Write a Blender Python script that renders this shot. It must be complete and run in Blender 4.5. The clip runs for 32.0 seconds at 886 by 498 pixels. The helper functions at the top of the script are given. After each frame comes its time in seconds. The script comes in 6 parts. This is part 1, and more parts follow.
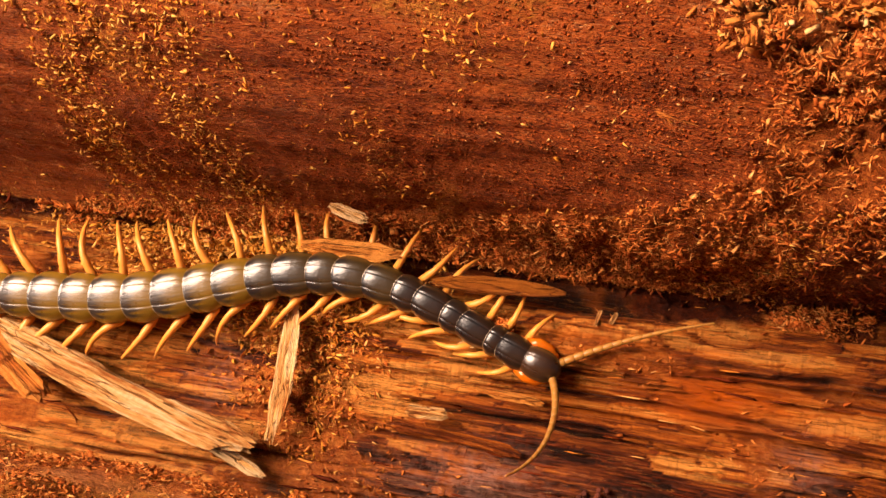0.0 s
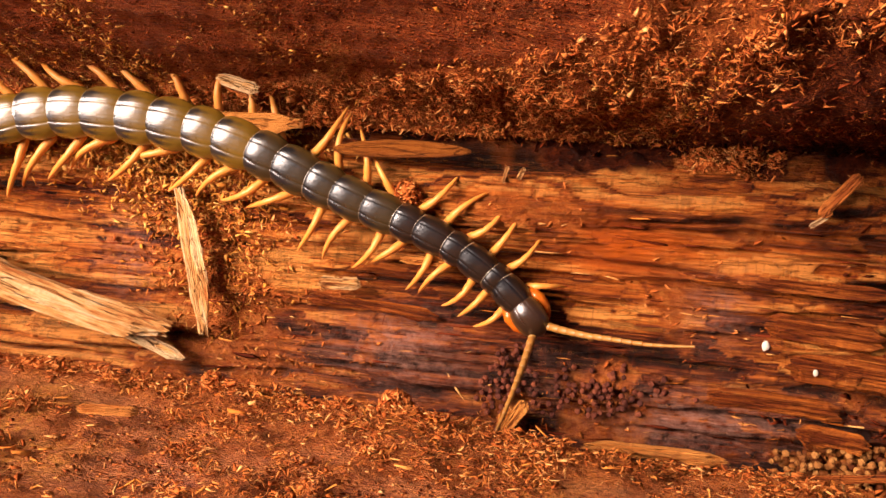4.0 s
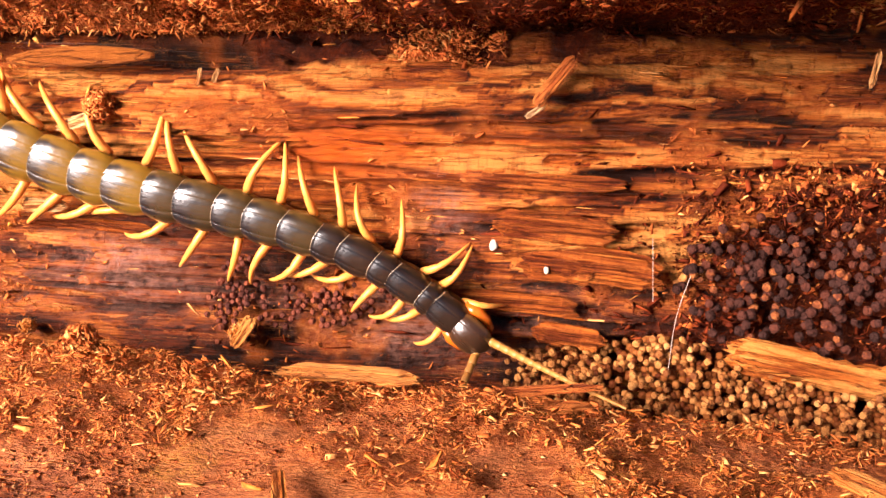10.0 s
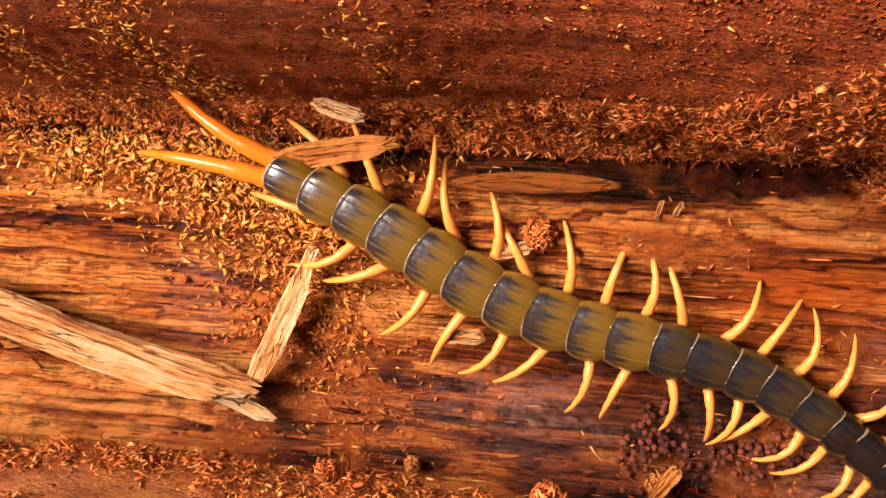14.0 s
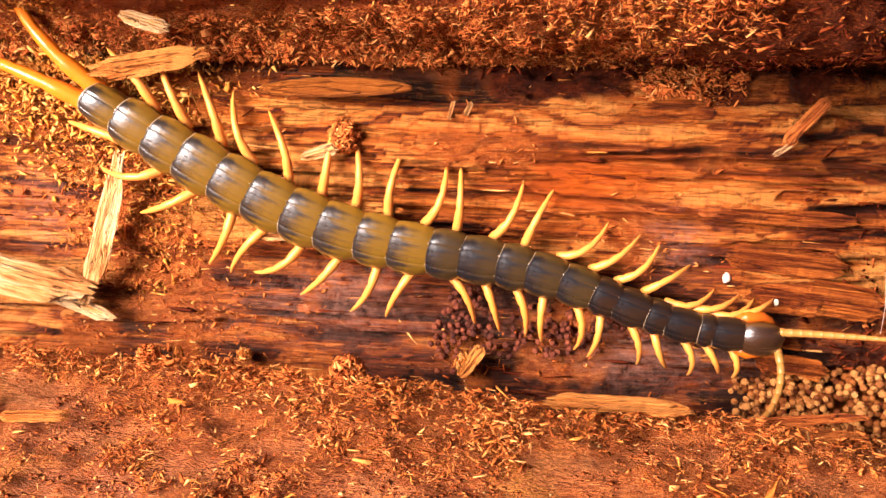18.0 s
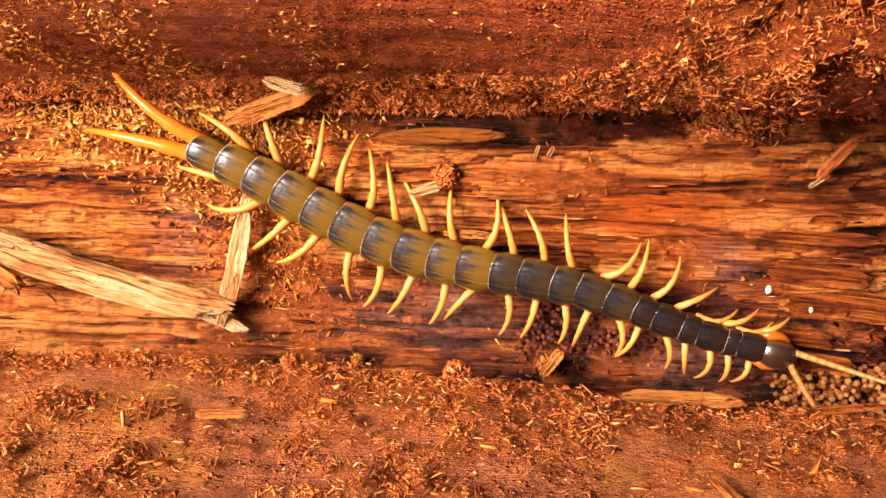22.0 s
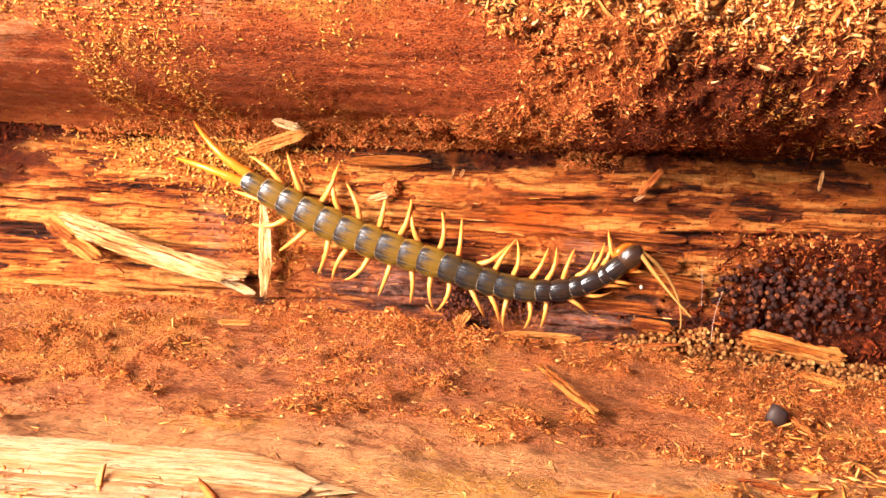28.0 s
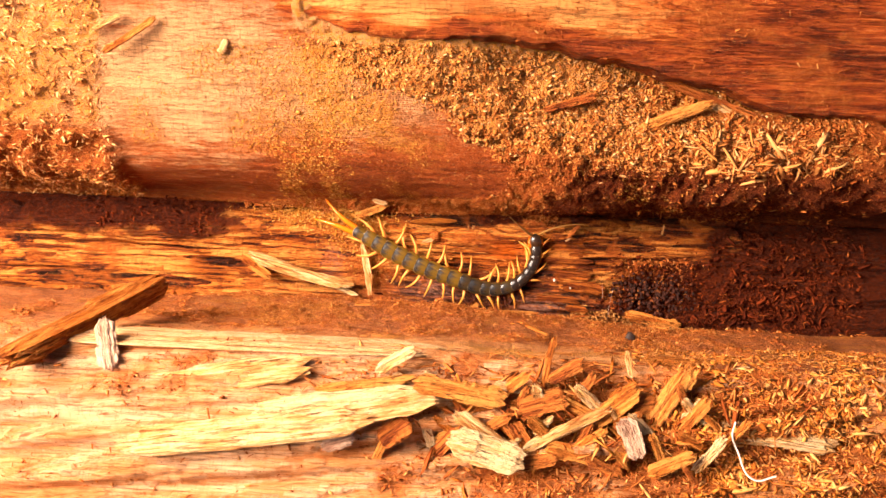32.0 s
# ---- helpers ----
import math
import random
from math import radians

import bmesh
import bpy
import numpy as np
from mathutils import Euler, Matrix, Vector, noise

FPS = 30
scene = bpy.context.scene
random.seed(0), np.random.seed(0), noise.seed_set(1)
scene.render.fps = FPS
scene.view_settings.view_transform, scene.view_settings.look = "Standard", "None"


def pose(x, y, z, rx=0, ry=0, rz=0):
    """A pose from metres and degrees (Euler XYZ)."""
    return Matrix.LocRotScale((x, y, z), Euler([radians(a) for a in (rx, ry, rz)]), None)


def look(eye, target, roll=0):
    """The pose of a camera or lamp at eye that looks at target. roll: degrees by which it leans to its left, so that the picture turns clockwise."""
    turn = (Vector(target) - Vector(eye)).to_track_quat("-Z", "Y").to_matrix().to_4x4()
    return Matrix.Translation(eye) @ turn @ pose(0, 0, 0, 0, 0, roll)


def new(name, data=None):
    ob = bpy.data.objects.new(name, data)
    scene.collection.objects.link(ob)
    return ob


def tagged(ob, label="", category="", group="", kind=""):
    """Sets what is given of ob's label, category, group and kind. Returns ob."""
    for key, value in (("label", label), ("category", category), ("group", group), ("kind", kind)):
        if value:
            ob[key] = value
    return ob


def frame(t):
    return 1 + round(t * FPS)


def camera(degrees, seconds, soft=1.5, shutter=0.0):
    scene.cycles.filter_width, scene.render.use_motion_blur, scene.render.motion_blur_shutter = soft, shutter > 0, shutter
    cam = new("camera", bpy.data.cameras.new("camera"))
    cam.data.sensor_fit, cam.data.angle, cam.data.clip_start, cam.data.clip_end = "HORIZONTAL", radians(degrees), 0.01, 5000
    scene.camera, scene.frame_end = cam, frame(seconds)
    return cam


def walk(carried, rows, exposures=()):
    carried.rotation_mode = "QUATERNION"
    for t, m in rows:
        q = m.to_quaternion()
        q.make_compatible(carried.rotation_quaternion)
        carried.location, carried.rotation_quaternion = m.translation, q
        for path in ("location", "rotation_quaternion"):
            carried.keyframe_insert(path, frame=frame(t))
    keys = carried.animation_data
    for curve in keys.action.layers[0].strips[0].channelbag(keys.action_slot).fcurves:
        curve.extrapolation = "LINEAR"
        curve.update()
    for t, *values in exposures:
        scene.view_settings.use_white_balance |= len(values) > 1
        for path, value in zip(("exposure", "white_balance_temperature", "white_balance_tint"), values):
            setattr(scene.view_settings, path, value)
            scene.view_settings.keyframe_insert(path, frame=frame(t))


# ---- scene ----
cam = camera(52.50, 32.0)
PATH = [
    (0, -0.00059, -0.04886, 0.09360, 43.413, 1.830, 12.439),
    (0.5, 0.00073, -0.04807, 0.09283, 42.429, 1.783, 11.314),
    (1, -0.00028, -0.04789, 0.09371, 41.558, 2.234, 10.248),
    (1.5, 0.00414, -0.04772, 0.09395, 40.665, 1.086, 9.306),
    (2, 0.00693, -0.04975, 0.09277, 39.191, 1.941, 10.425),
    (2.5, 0.00348, -0.05026, 0.09212, 38.638, 1.843, 8.901),
    (3, 0.00508, -0.04931, 0.09066, 37.812, 2.440, 9.092),
    (3.5, 0.00586, -0.04863, 0.09070, 36.569, 2.832, 8.790),
    (5.5, 0.00616, -0.03498, 0.09839, 26.837, 3.495, 4.092),
    (6, 0.00488, -0.03487, 0.10175, 25.278, 4.790, 3.382),
    (6.5, 0.01503, -0.03355, 0.09717, 24.656, 4.048, 4.266),
    (7, 0.02192, -0.03041, 0.09332, 24.052, 4.119, 4.335),
    (7.5, 0.02477, -0.03051, 0.09177, 25.477, 3.699, 4.841),
    (8, 0.03235, -0.02918, 0.09080, 24.365, 4.544, 4.702),
    (8.5, 0.03401, -0.02983, 0.08898, 24.073, 3.846, 4.844),
    (9, 0.03633, -0.03050, 0.08777, 23.910, 4.029, 5.253),
    (9.5, 0.03414, -0.03074, 0.08720, 23.230, 3.590, 4.849),
    (10, 0.03367, -0.03225, 0.08723, 23.497, 4.542, 4.534),
    (10.5, 0.02635, -0.03280, 0.08867, 23.397, 4.458, 4.807),
    (11, 0.02336, -0.03369, 0.08972, 23.349, 4.467, 4.857),
    (11.5, 0.01955, -0.03290, 0.08897, 22.602, 4.293, 4.852),
    (12, 0.00713, -0.03375, 0.09158, 23.883, 2.053, 5.564),
    (13, -0.01316, -0.02892, 0.09065, 25.890, -1.529, 5.089),
    (13.5, -0.01067, -0.02777, 0.08797, 28.212, 3.717, 6.582),
    (15.5, -0.01195, -0.02530, 0.08563, 25.549, -0.380, 5.469),
    (16, -0.00767, -0.02565, 0.08524, 25.397, -0.021, 5.156),
    (16.5, -0.00699, -0.02956, 0.08659, 26.054, -0.309, 4.179),
    (17, 0.00268, -0.03155, 0.08897, 25.248, 0.301, 3.878),
    (17.5, 0.00294, -0.03211, 0.08888, 24.971, 0.823, 3.535),
    (18, 0.00366, -0.03395, 0.09058, 24.740, 0.960, 3.477),
    (18.5, 0.00277, -0.03423, 0.09770, 24.579, 0.674, 3.496),
    (19, 0.00034, -0.03517, 0.09969, 24.286, 1.340, 3.410),
    (19.5, -0.00255, -0.03543, 0.10197, 24.523, 1.423, 3.075),
    (20, -0.00439, -0.03577, 0.10438, 25.556, 0.728, 3.162),
    (20.5, -0.00571, -0.03729, 0.10674, 24.957, 1.664, 3.051),
    (21, -0.00584, -0.03733, 0.10814, 24.807, 2.293, 3.046),
    (21.5, -0.00441, -0.03724, 0.10715, 24.892, 1.914, 3.194),
    (22, -0.00513, -0.03848, 0.10772, 24.227, 1.773, 2.988),
    (22.5, -0.00270, -0.03993, 0.10910, 23.894, 0.441, 3.315),
    (23, -0.00029, -0.04137, 0.11044, 24.053, -0.101, 3.686),
    (23.5, 0.00430, -0.04198, 0.11276, 23.668, 0.484, 3.228),
    (24, 0.00706, -0.04398, 0.11767, 24.608, 0.145, 3.084),
    (24.5, 0.00634, -0.04412, 0.11748, 24.813, 1.068, 2.813),
    (25, 0.00963, -0.04521, 0.11795, 24.714, 1.055, 2.705),
    (25.5, 0.01091, -0.04344, 0.11803, 25.189, 2.390, 2.802),
    (27.5, 0.01437, -0.06073, 0.13540, 30.479, 0.197, 3.432),
    (28, 0.01120, -0.07463, 0.14609, 30.068, 2.112, 4.967),
    (28.5, 0.01043, -0.08529, 0.16274, 30.449, 2.829, 1.958),
    (29, 0.00930, -0.09468, 0.19909, 29.882, 2.384, 1.236),
    (29.5, 0.00697, -0.11706, 0.22873, 33.007, 1.642, 2.470),
    (30, 0.01029, -0.13010, 0.22155, 35.513, 1.271, 2.274),
    (30.5, 0.00531, -0.13544, 0.22239, 35.303, 1.242, 2.245),
    (31, 0.00422, -0.13517, 0.22832, 34.224, 1.001, 2.045),
    (31.5, 0.00595, -0.13859, 0.23307, 34.098, 0.023, 2.131),
    (32, -0.00190, -0.15307, 0.25617, 33.636, -0.411, 2.652),
]
EXPOSURE = [(0, 1.20, 7650, 30), (5.5, 1.60, 6250, 27), (9, 2.30, 6100, 27), (11, 2.32, 6250, 27), (12, 2.45, 6250, 27), (13, 1.80, 6250, 27), (16, 1.22, 6250, 28), (17, 1.55, 6250, 27), (18, 2.05, 6250, 27), (19, 2.10, 6250, 27), (21, 1.88, 6250, 27), (23, 1.65, 6250, 27), (25.5, 1.60, 6250, 27), (28, 2.25, 5950, 20), (29, 2.22, 6700, 22), (30, 1.85, 6950, 23), (32, 1.70, 6950, 23)]  # seconds, stops, white balance
walk(cam, [(t, pose(x, y, z, rx, ry, rz)) for t, x, y, z, rx, ry, rz in PATH], EXPOSURE)

# ---- light ----
LOG = pose(0, 0, 0, -50, 0, 0)  # the split log leans back; its own axes: x along the grain, y into the wood, z up the split face
MM = 0.001
world = bpy.data.worlds.new("sky")
scene.world = world
world.use_nodes = True
wn = world.node_tree.nodes
sky = wn.new("ShaderNodeTexSky")
sky.sky_type, sky.sun_disc = "NISHITA", False
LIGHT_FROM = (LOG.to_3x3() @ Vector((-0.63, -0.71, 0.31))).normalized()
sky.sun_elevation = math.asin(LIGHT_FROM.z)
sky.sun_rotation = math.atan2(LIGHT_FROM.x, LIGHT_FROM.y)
world.node_tree.links.new(sky.outputs[0], wn["Background"].inputs[0])
wn["Background"].inputs[1].default_value = 0.014
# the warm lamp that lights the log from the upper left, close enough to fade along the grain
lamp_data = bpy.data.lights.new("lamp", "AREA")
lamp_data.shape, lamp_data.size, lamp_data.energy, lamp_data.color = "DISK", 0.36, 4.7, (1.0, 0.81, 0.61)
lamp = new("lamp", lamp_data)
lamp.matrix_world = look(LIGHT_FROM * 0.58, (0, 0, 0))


# ---- materials ----
def mat(name, rough=0.7, spec=0.35):
    m = bpy.data.materials.new(name)
    m.use_nodes = True
    n, l = m.node_tree.nodes, m.node_tree.links
    b = n["Principled BSDF"]
    b.inputs["Roughness"].default_value = rough
    b.inputs["Specular IOR Level"].default_value = spec
    return m, n, l, b


def ramp(n, l, value, stops, ease="LINEAR"):
    r = n.new("ShaderNodeValToRGB")
    r.color_ramp.interpolation = ease
    while len(r.color_ramp.elements) < len(stops):
        r.color_ramp.elements.new(0.5)
    for e, (p, c) in zip(r.color_ramp.elements, stops):
        e.position, e.color = p, (*c, 1)
    l.new(value, r.inputs[0])
    return r.outputs[0]


def tex(n, l, scale, detail=6, rough=0.6, source="Object", warp=0.0):
    """Noise in the object's own space, stretched by a scale for each axis (per metre)."""
    co = n.new("ShaderNodeTexCoord")
    mp = n.new("ShaderNodeMapping")
    mp.inputs["Scale"].default_value = scale
    l.new(co.outputs[source], mp.inputs[0])
    t = n.new("ShaderNodeTexNoise")
    t.inputs["Scale"].default_value = 1.0
    t.inputs["Detail"].default_value = detail
    t.inputs["Roughness"].default_value = rough
    t.inputs["Distortion"].default_value = warp
    l.new(mp.outputs[0], t.inputs[0])
    return t.outputs[0]


def mix(n, l, fac, a, b, kind="MIX"):
    x = n.new("ShaderNodeMix")
    x.data_type, x.blend_type = "RGBA", kind
    for s, v in ((x.inputs[0], fac), (x.inputs[6], a), (x.inputs[7], b)):
        if isinstance(v, (int, float)):
            s.default_value = v
        elif isinstance(v, tuple):
            s.default_value = (*v, 1)
        else:
            l.new(v, s)
    return x.outputs[2]


def math_node(n, l, op, a, b):
    x = n.new("ShaderNodeMath")
    x.operation = op
    for s, v in ((x.inputs[0], a), (x.inputs[1], b)):
        if isinstance(v, (int, float)):
            s.default_value = v
        else:
            l.new(v, s)
    return x.outputs[0]


def attribute(n, name):
    a = n.new("ShaderNodeAttribute")
    a.attribute_name = name
    return a.outputs["Fac"]


def bump(n, l, b, height, strength, distance):
    p = n.new("ShaderNodeBump")
    p.inputs["Strength"].default_value, p.inputs["Distance"].default_value = strength, distance
    l.new(height, p.inputs["Height"])
    l.new(p.outputs[0], b.inputs["Normal"])


def wood_mat(name, dark, mid, light, pale, along=(60, 900, 900), rough=0.62, spec=0.14, flecks=0.0):
    """Decayed wood: long fibres, darker late-wood bands, pale patches, dark patches of moisture and painted shade
    (attributes pale, damp_shade, dust).
    """
    m, n, l, b = mat(name, rough, spec)
    fibre = tex(n, l, along, 8, 0.68, warp=0.6)
    band = tex(n, l, (along[0] * 0.35, along[1] * 0.28, along[2] * 0.28), 5, 0.55, warp=1.2)
    blotch = tex(n, l, (70, 110, 110), 4, 0.6)
    fine = tex(n, l, (along[0] * 2.2, along[1] * 3.2, along[2] * 3.2), 6, 0.75, warp=0.3)
    v = math_node(n, l, "ADD", math_node(n, l, "MULTIPLY", fibre, 0.45), math_node(n, l, "MULTIPLY", band, 0.40))
    v = math_node(n, l, "ADD", v, math_node(n, l, "MULTIPLY", math_node(n, l, "SUBTRACT", fine, 0.5), 0.55))
    v = math_node(n, l, "ADD", v, 0.095)
    v = math_node(n, l, "ADD", v, math_node(n, l, "MULTIPLY", math_node(n, l, "SUBTRACT", blotch, 0.5), 0.35))
    v = math_node(n, l, "ADD", v, math_node(n, l, "MULTIPLY", attribute(n, "pale"), 0.22))
    v = math_node(n, l, "SUBTRACT", v, math_node(n, l, "MULTIPLY", attribute(n, "damp_shade"), 0.22))
    v = math_node(n, l, "ADD", v, math_node(n, l, "MULTIPLY", attribute(n, "layer"), 0.30))
    c = ramp(n, l, v, [(0.32, dark), (0.45, mid), (0.58, light), (0.73, pale)])
    hatch = tex(n, l, (1500, 260, 260), 3, 0.6)
    c = mix(n, l, math_node(n, l, "MULTIPLY", ramp(n, l, hatch, [(0.54, (0, 0, 0)), (0.62, (1, 1, 1))]), 0.30), c, mid)
    thread = tex(n, l, (along[0] * 0.7, along[1] * 1.5, along[2] * 1.5), 4, 0.6, warp=0.8)
    line = math_node(n, l, "ABSOLUTE", math_node(n, l, "SUBTRACT", thread, 0.47), 0.0)
    slit = ramp(n, l, line, [(0.0, (1, 1, 1)), (0.010, (0.8, 0.8, 0.8)), (0.018, (0, 0, 0))])
    c = mix(n, l, math_node(n, l, "MULTIPLY", slit, 0.6), c, tuple(0.6 * v for v in dark))
    glint = ramp(n, l, math_node(n, l, "ABSOLUTE", math_node(n, l, "SUBTRACT", thread, 0.58), 0.0), [(0.0, (1, 1, 1)), (0.010, (0, 0, 0))])
    c = mix(n, l, math_node(n, l, "MULTIPLY", glint, 0.5), c, pale)
    check = tex(n, l, (2600, 500, 420), 3, 0.5)
    c = mix(n, l, math_node(n, l, "MULTIPLY", math_node(n, l, "GREATER_THAN", check, 0.62), 0.12), c, dark)
    dustn = tex(n, l, (900, 900, 900), 5, 0.7)
    dcol = ramp(n, l, dustn, [(0.28, (0.26, 0.046, 0.007)), (0.5, (0.52, 0.120, 0.018)), (0.70, (0.78, 0.27, 0.055))])
    c = mix(n, l, math_node(n, l, "MULTIPLY", attribute(n, "stain"), 0.8), c, (0.60, 0.115, 0.008))
    c = mix(n, l, attribute(n, "dust"), c, dcol)
    # rot colour, kept extra dark to carry the shade of the recesses
    rot_shade_col = ramp(n, l, dustn, [(0.30, (0.025, 0.004, 0.002)), (0.52, (0.10, 0.016, 0.004)), (0.72, (0.24, 0.044, 0.008))])
    c = mix(n, l, attribute(n, "rot"), c, rot_shade_col)
    golden = ramp(n, l, tex(n, l, (1300, 1300, 1300), 5, 0.75), [(0.40, (0, 0, 0)), (0.58, (1, 1, 1))])
    c = mix(n, l, math_node(n, l, "MULTIPLY", attribute(n, "gold"), golden), c, (0.80, 0.36, 0.055))
    if flecks:
        fleck_fade = ramp(n, l, attribute(n, "pale"), [(0.2, (1, 1, 1)), (0.9, (0.15, 0.15, 0.15))])
        flecks = math_node(n, l, "MULTIPLY", fleck_fade, flecks)
        shred = tex(n, l, (900, 4200, 4200), 4, 0.65, warp=1.5)
        c = mix(n, l, math_node(n, l, "MULTIPLY", ramp(n, l, shred, [(0.52, (0, 0, 0)), (0.58, (1, 1, 1))]), flecks), c, light)
        c = mix(n, l, math_node(n, l, "MULTIPLY", ramp(n, l, shred, [(0.40, (1, 1, 1)), (0.47, (0, 0, 0))]), flecks), c, dark)
    web = tex(n, l, (800, 800, 800), 6, 0.75)
    c = mix(n, l, math_node(n, l, "MULTIPLY", attribute(n, "mould"), ramp(n, l, web, [(0.36, (0, 0, 0)), (0.7, (1, 1, 1))])), c, (0.48, 0.24, 0.18))
    l.new(c, b.inputs["Base Color"])
    rr = ramp(n, l, blotch, [(0.3, (rough - 0.14,) * 3), (0.7, (min(1, rough + 0.18),) * 3)])
    l.new(rr, b.inputs["Roughness"])
    fluff = tex(n, l, (2600, 2600, 2600), 5, 0.75, warp=1.5)
    loose = math_node(n, l, "MAXIMUM", attribute(n, "dust"), attribute(n, "rot"))
    c = mix(n, l, math_node(n, l, "MULTIPLY", loose, ramp(n, l, fluff, [(0.38, (0.5, 0.5, 0.5)), (0.47, (0, 0, 0))])), c, mix(n, l, attribute(n, "rot"), (0.26, 0.046, 0.007), (0.02, 0.004, 0.002)))
    c = mix(n, l, math_node(n, l, "MULTIPLY", loose, ramp(n, l, fluff, [(0.50, (0, 0, 0)), (0.60, (0.45, 0.45, 0.45))])), c, mix(n, l, attribute(n, "rot"), (0.76, 0.26, 0.05), (0.18, 0.034, 0.006)))
    l.new(c, b.inputs["Base Color"])
    dustn = math_node(n, l, "ADD", dustn, math_node(n, l, "MULTIPLY", math_node(n, l, "MULTIPLY", fluff, loose), 1.6))
    h = math_node(n, l, "SUBTRACT", math_node(n, l, "ADD", math_node(n, l, "ADD", fibre, fine), math_node(n, l, "MULTIPLY", dustn, 0.7)), math_node(n, l, "MULTIPLY", slit, 0.6))
    if flecks:
        h = math_node(n, l, "ADD", h, math_node(n, l, "MULTIPLY", shred, 1.2))
    bump(n, l, b, h, 1.0, 0.0008)
    return m


def chip_mat(name, dark, mid, light, rough=0.6, spec=0.16):
    """Split wood in the piece's own space: fibres along its x."""
    m, n, l, b = mat(name, rough, spec)
    fibre = tex(n, l, (90, 1500, 1500), 6, 0.65, warp=0.4)
    blotch = tex(n, l, (180, 260, 260), 4, 0.6)
    info = n.new("ShaderNodeObjectInfo")
    v = math_node(n, l, "ADD", math_node(n, l, "MULTIPLY", fibre, 0.7), math_node(n, l, "MULTIPLY", blotch, 0.3))
    v = math_node(n, l, "ADD", v, math_node(n, l, "MULTIPLY", math_node(n, l, "SUBTRACT", info.outputs["Random"], 0.5), 0.12))
    fine = tex(n, l, (260, 4200, 4200), 5, 0.7)
    v = math_node(n, l, "ADD", v, math_node(n, l, "MULTIPLY", math_node(n, l, "SUBTRACT", fine, 0.5), 0.4))
    c = ramp(n, l, v, [(0.34, dark), (0.44, mid), (0.55, light)])
    crack = tex(n, l, (70, 900, 900), 3, 0.55, warp=0.5)
    slit = ramp(n, l, math_node(n, l, "ABSOLUTE", math_node(n, l, "SUBTRACT", crack, 0.46), 0.0), [(0.0, (1, 1, 1)), (0.014, (0, 0, 0))])
    c = mix(n, l, math_node(n, l, "MULTIPLY", slit, 0.8), c, tuple(0.45 * q for q in dark))
    dirt = tex(n, l, (700, 700, 700), 5, 0.7)
    c = mix(n, l, math_node(n, l, "MULTIPLY", ramp(n, l, dirt, [(0.52, (0, 0, 0)), (0.66, (1, 1, 1))]), 0.55), c, tuple(0.7 * q for q in mid))
    l.new(c, b.inputs["Base Color"])
    bump(n, l, b, math_node(n, l, "SUBTRACT", math_node(n, l, "ADD", fibre, fine), slit), 1.0, 0.0008)
    return m


def island_mat(name, stops, rough=0.7):
    """Loose crumbs and flakes: each its own tone."""
    m, n, l, b = mat(name, rough, 0.08)
    g = n.new("ShaderNodeNewGeometry")
    c = ramp(n, l, g.outputs["Random Per Island"], stops)
    g2 = tex(n, l, (2500, 2500, 2500), 3, 0.6)
    c = mix(n, l, math_node(n, l, "MULTIPLY", g2, 0.25), c, (0.18, 0.032, 0.006), "MIX")
    l.new(c, b.inputs["Base Color"])
    bump(n, l, b, g2, 0.6, 0.0003)
    return m


M_WALL = wood_mat("groove_wood", (0.018, 0.005, 0.003), (0.18, 0.034, 0.008), (0.55, 0.145, 0.018), (0.82, 0.34, 0.075), rough=0.5)
M_LEDGE = wood_mat("ledge_wood", (0.20, 0.052, 0.024), (0.50, 0.148, 0.052), (0.72, 0.27, 0.090), (0.86, 0.42, 0.16), (90, 600, 600), flecks=0.8)
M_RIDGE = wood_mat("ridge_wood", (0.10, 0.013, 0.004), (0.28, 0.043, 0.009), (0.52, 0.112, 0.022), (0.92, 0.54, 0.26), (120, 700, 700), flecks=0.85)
M_TOP = wood_mat("plank_wood", (0.07, 0.012, 0.004), (0.32, 0.053, 0.010), (0.60, 0.14, 0.02), (0.84, 0.36, 0.10), (45, 800, 800), 0.5)
M_FRONT = wood_mat("split_wood", (0.38, 0.105, 0.030), (0.66, 0.24, 0.070), (0.80, 0.38, 0.15), (0.90, 0.58, 0.34), (40, 700, 700))
M_CHIP = chip_mat("pale_chip", (0.42, 0.125, 0.028), (0.80, 0.41, 0.13), (0.94, 0.67, 0.36))
M_CHIP_B = chip_mat("brown_chip", (0.11, 0.020, 0.005), (0.40, 0.092, 0.016), (0.66, 0.21, 0.042))
M_CHIP_O = chip_mat("orange_chip", (0.24, 0.048, 0.007), (0.58, 0.165, 0.022), (0.82, 0.34, 0.075))
M_GREY = chip_mat("grey_chip", (0.34, 0.15, 0.09), (0.62, 0.36, 0.24), (0.80, 0.55, 0.40))
M_DUST = island_mat("sawdust", [(0.0, (0.32, 0.070, 0.014)), (0.4, (0.53, 0.140, 0.028)), (0.85, (0.70, 0.24, 0.055)), (1.0, (0.88, 0.46, 0.15))])
M_DUST_P = island_mat("pale_sawdust", [(0.0, (0.50, 0.13, 0.016)), (0.5, (0.74, 0.28, 0.048)), (1.0, (0.90, 0.48, 0.16))])
# damp red crumbs, toned down further for the shade they lie in
M_DUST_R = island_mat("damp_shaded_sawdust", [(0.0, (0.05, 0.008, 0.003)), (0.6, (0.13, 0.020, 0.005)), (0.97, (0.22, 0.040, 0.008)), (1.0, (0.50, 0.14, 0.03))])
M_SPINDLE = chip_mat("ochre_chip", (0.24, 0.062, 0.009), (0.33, 0.092, 0.011), (0.42, 0.13, 0.016))
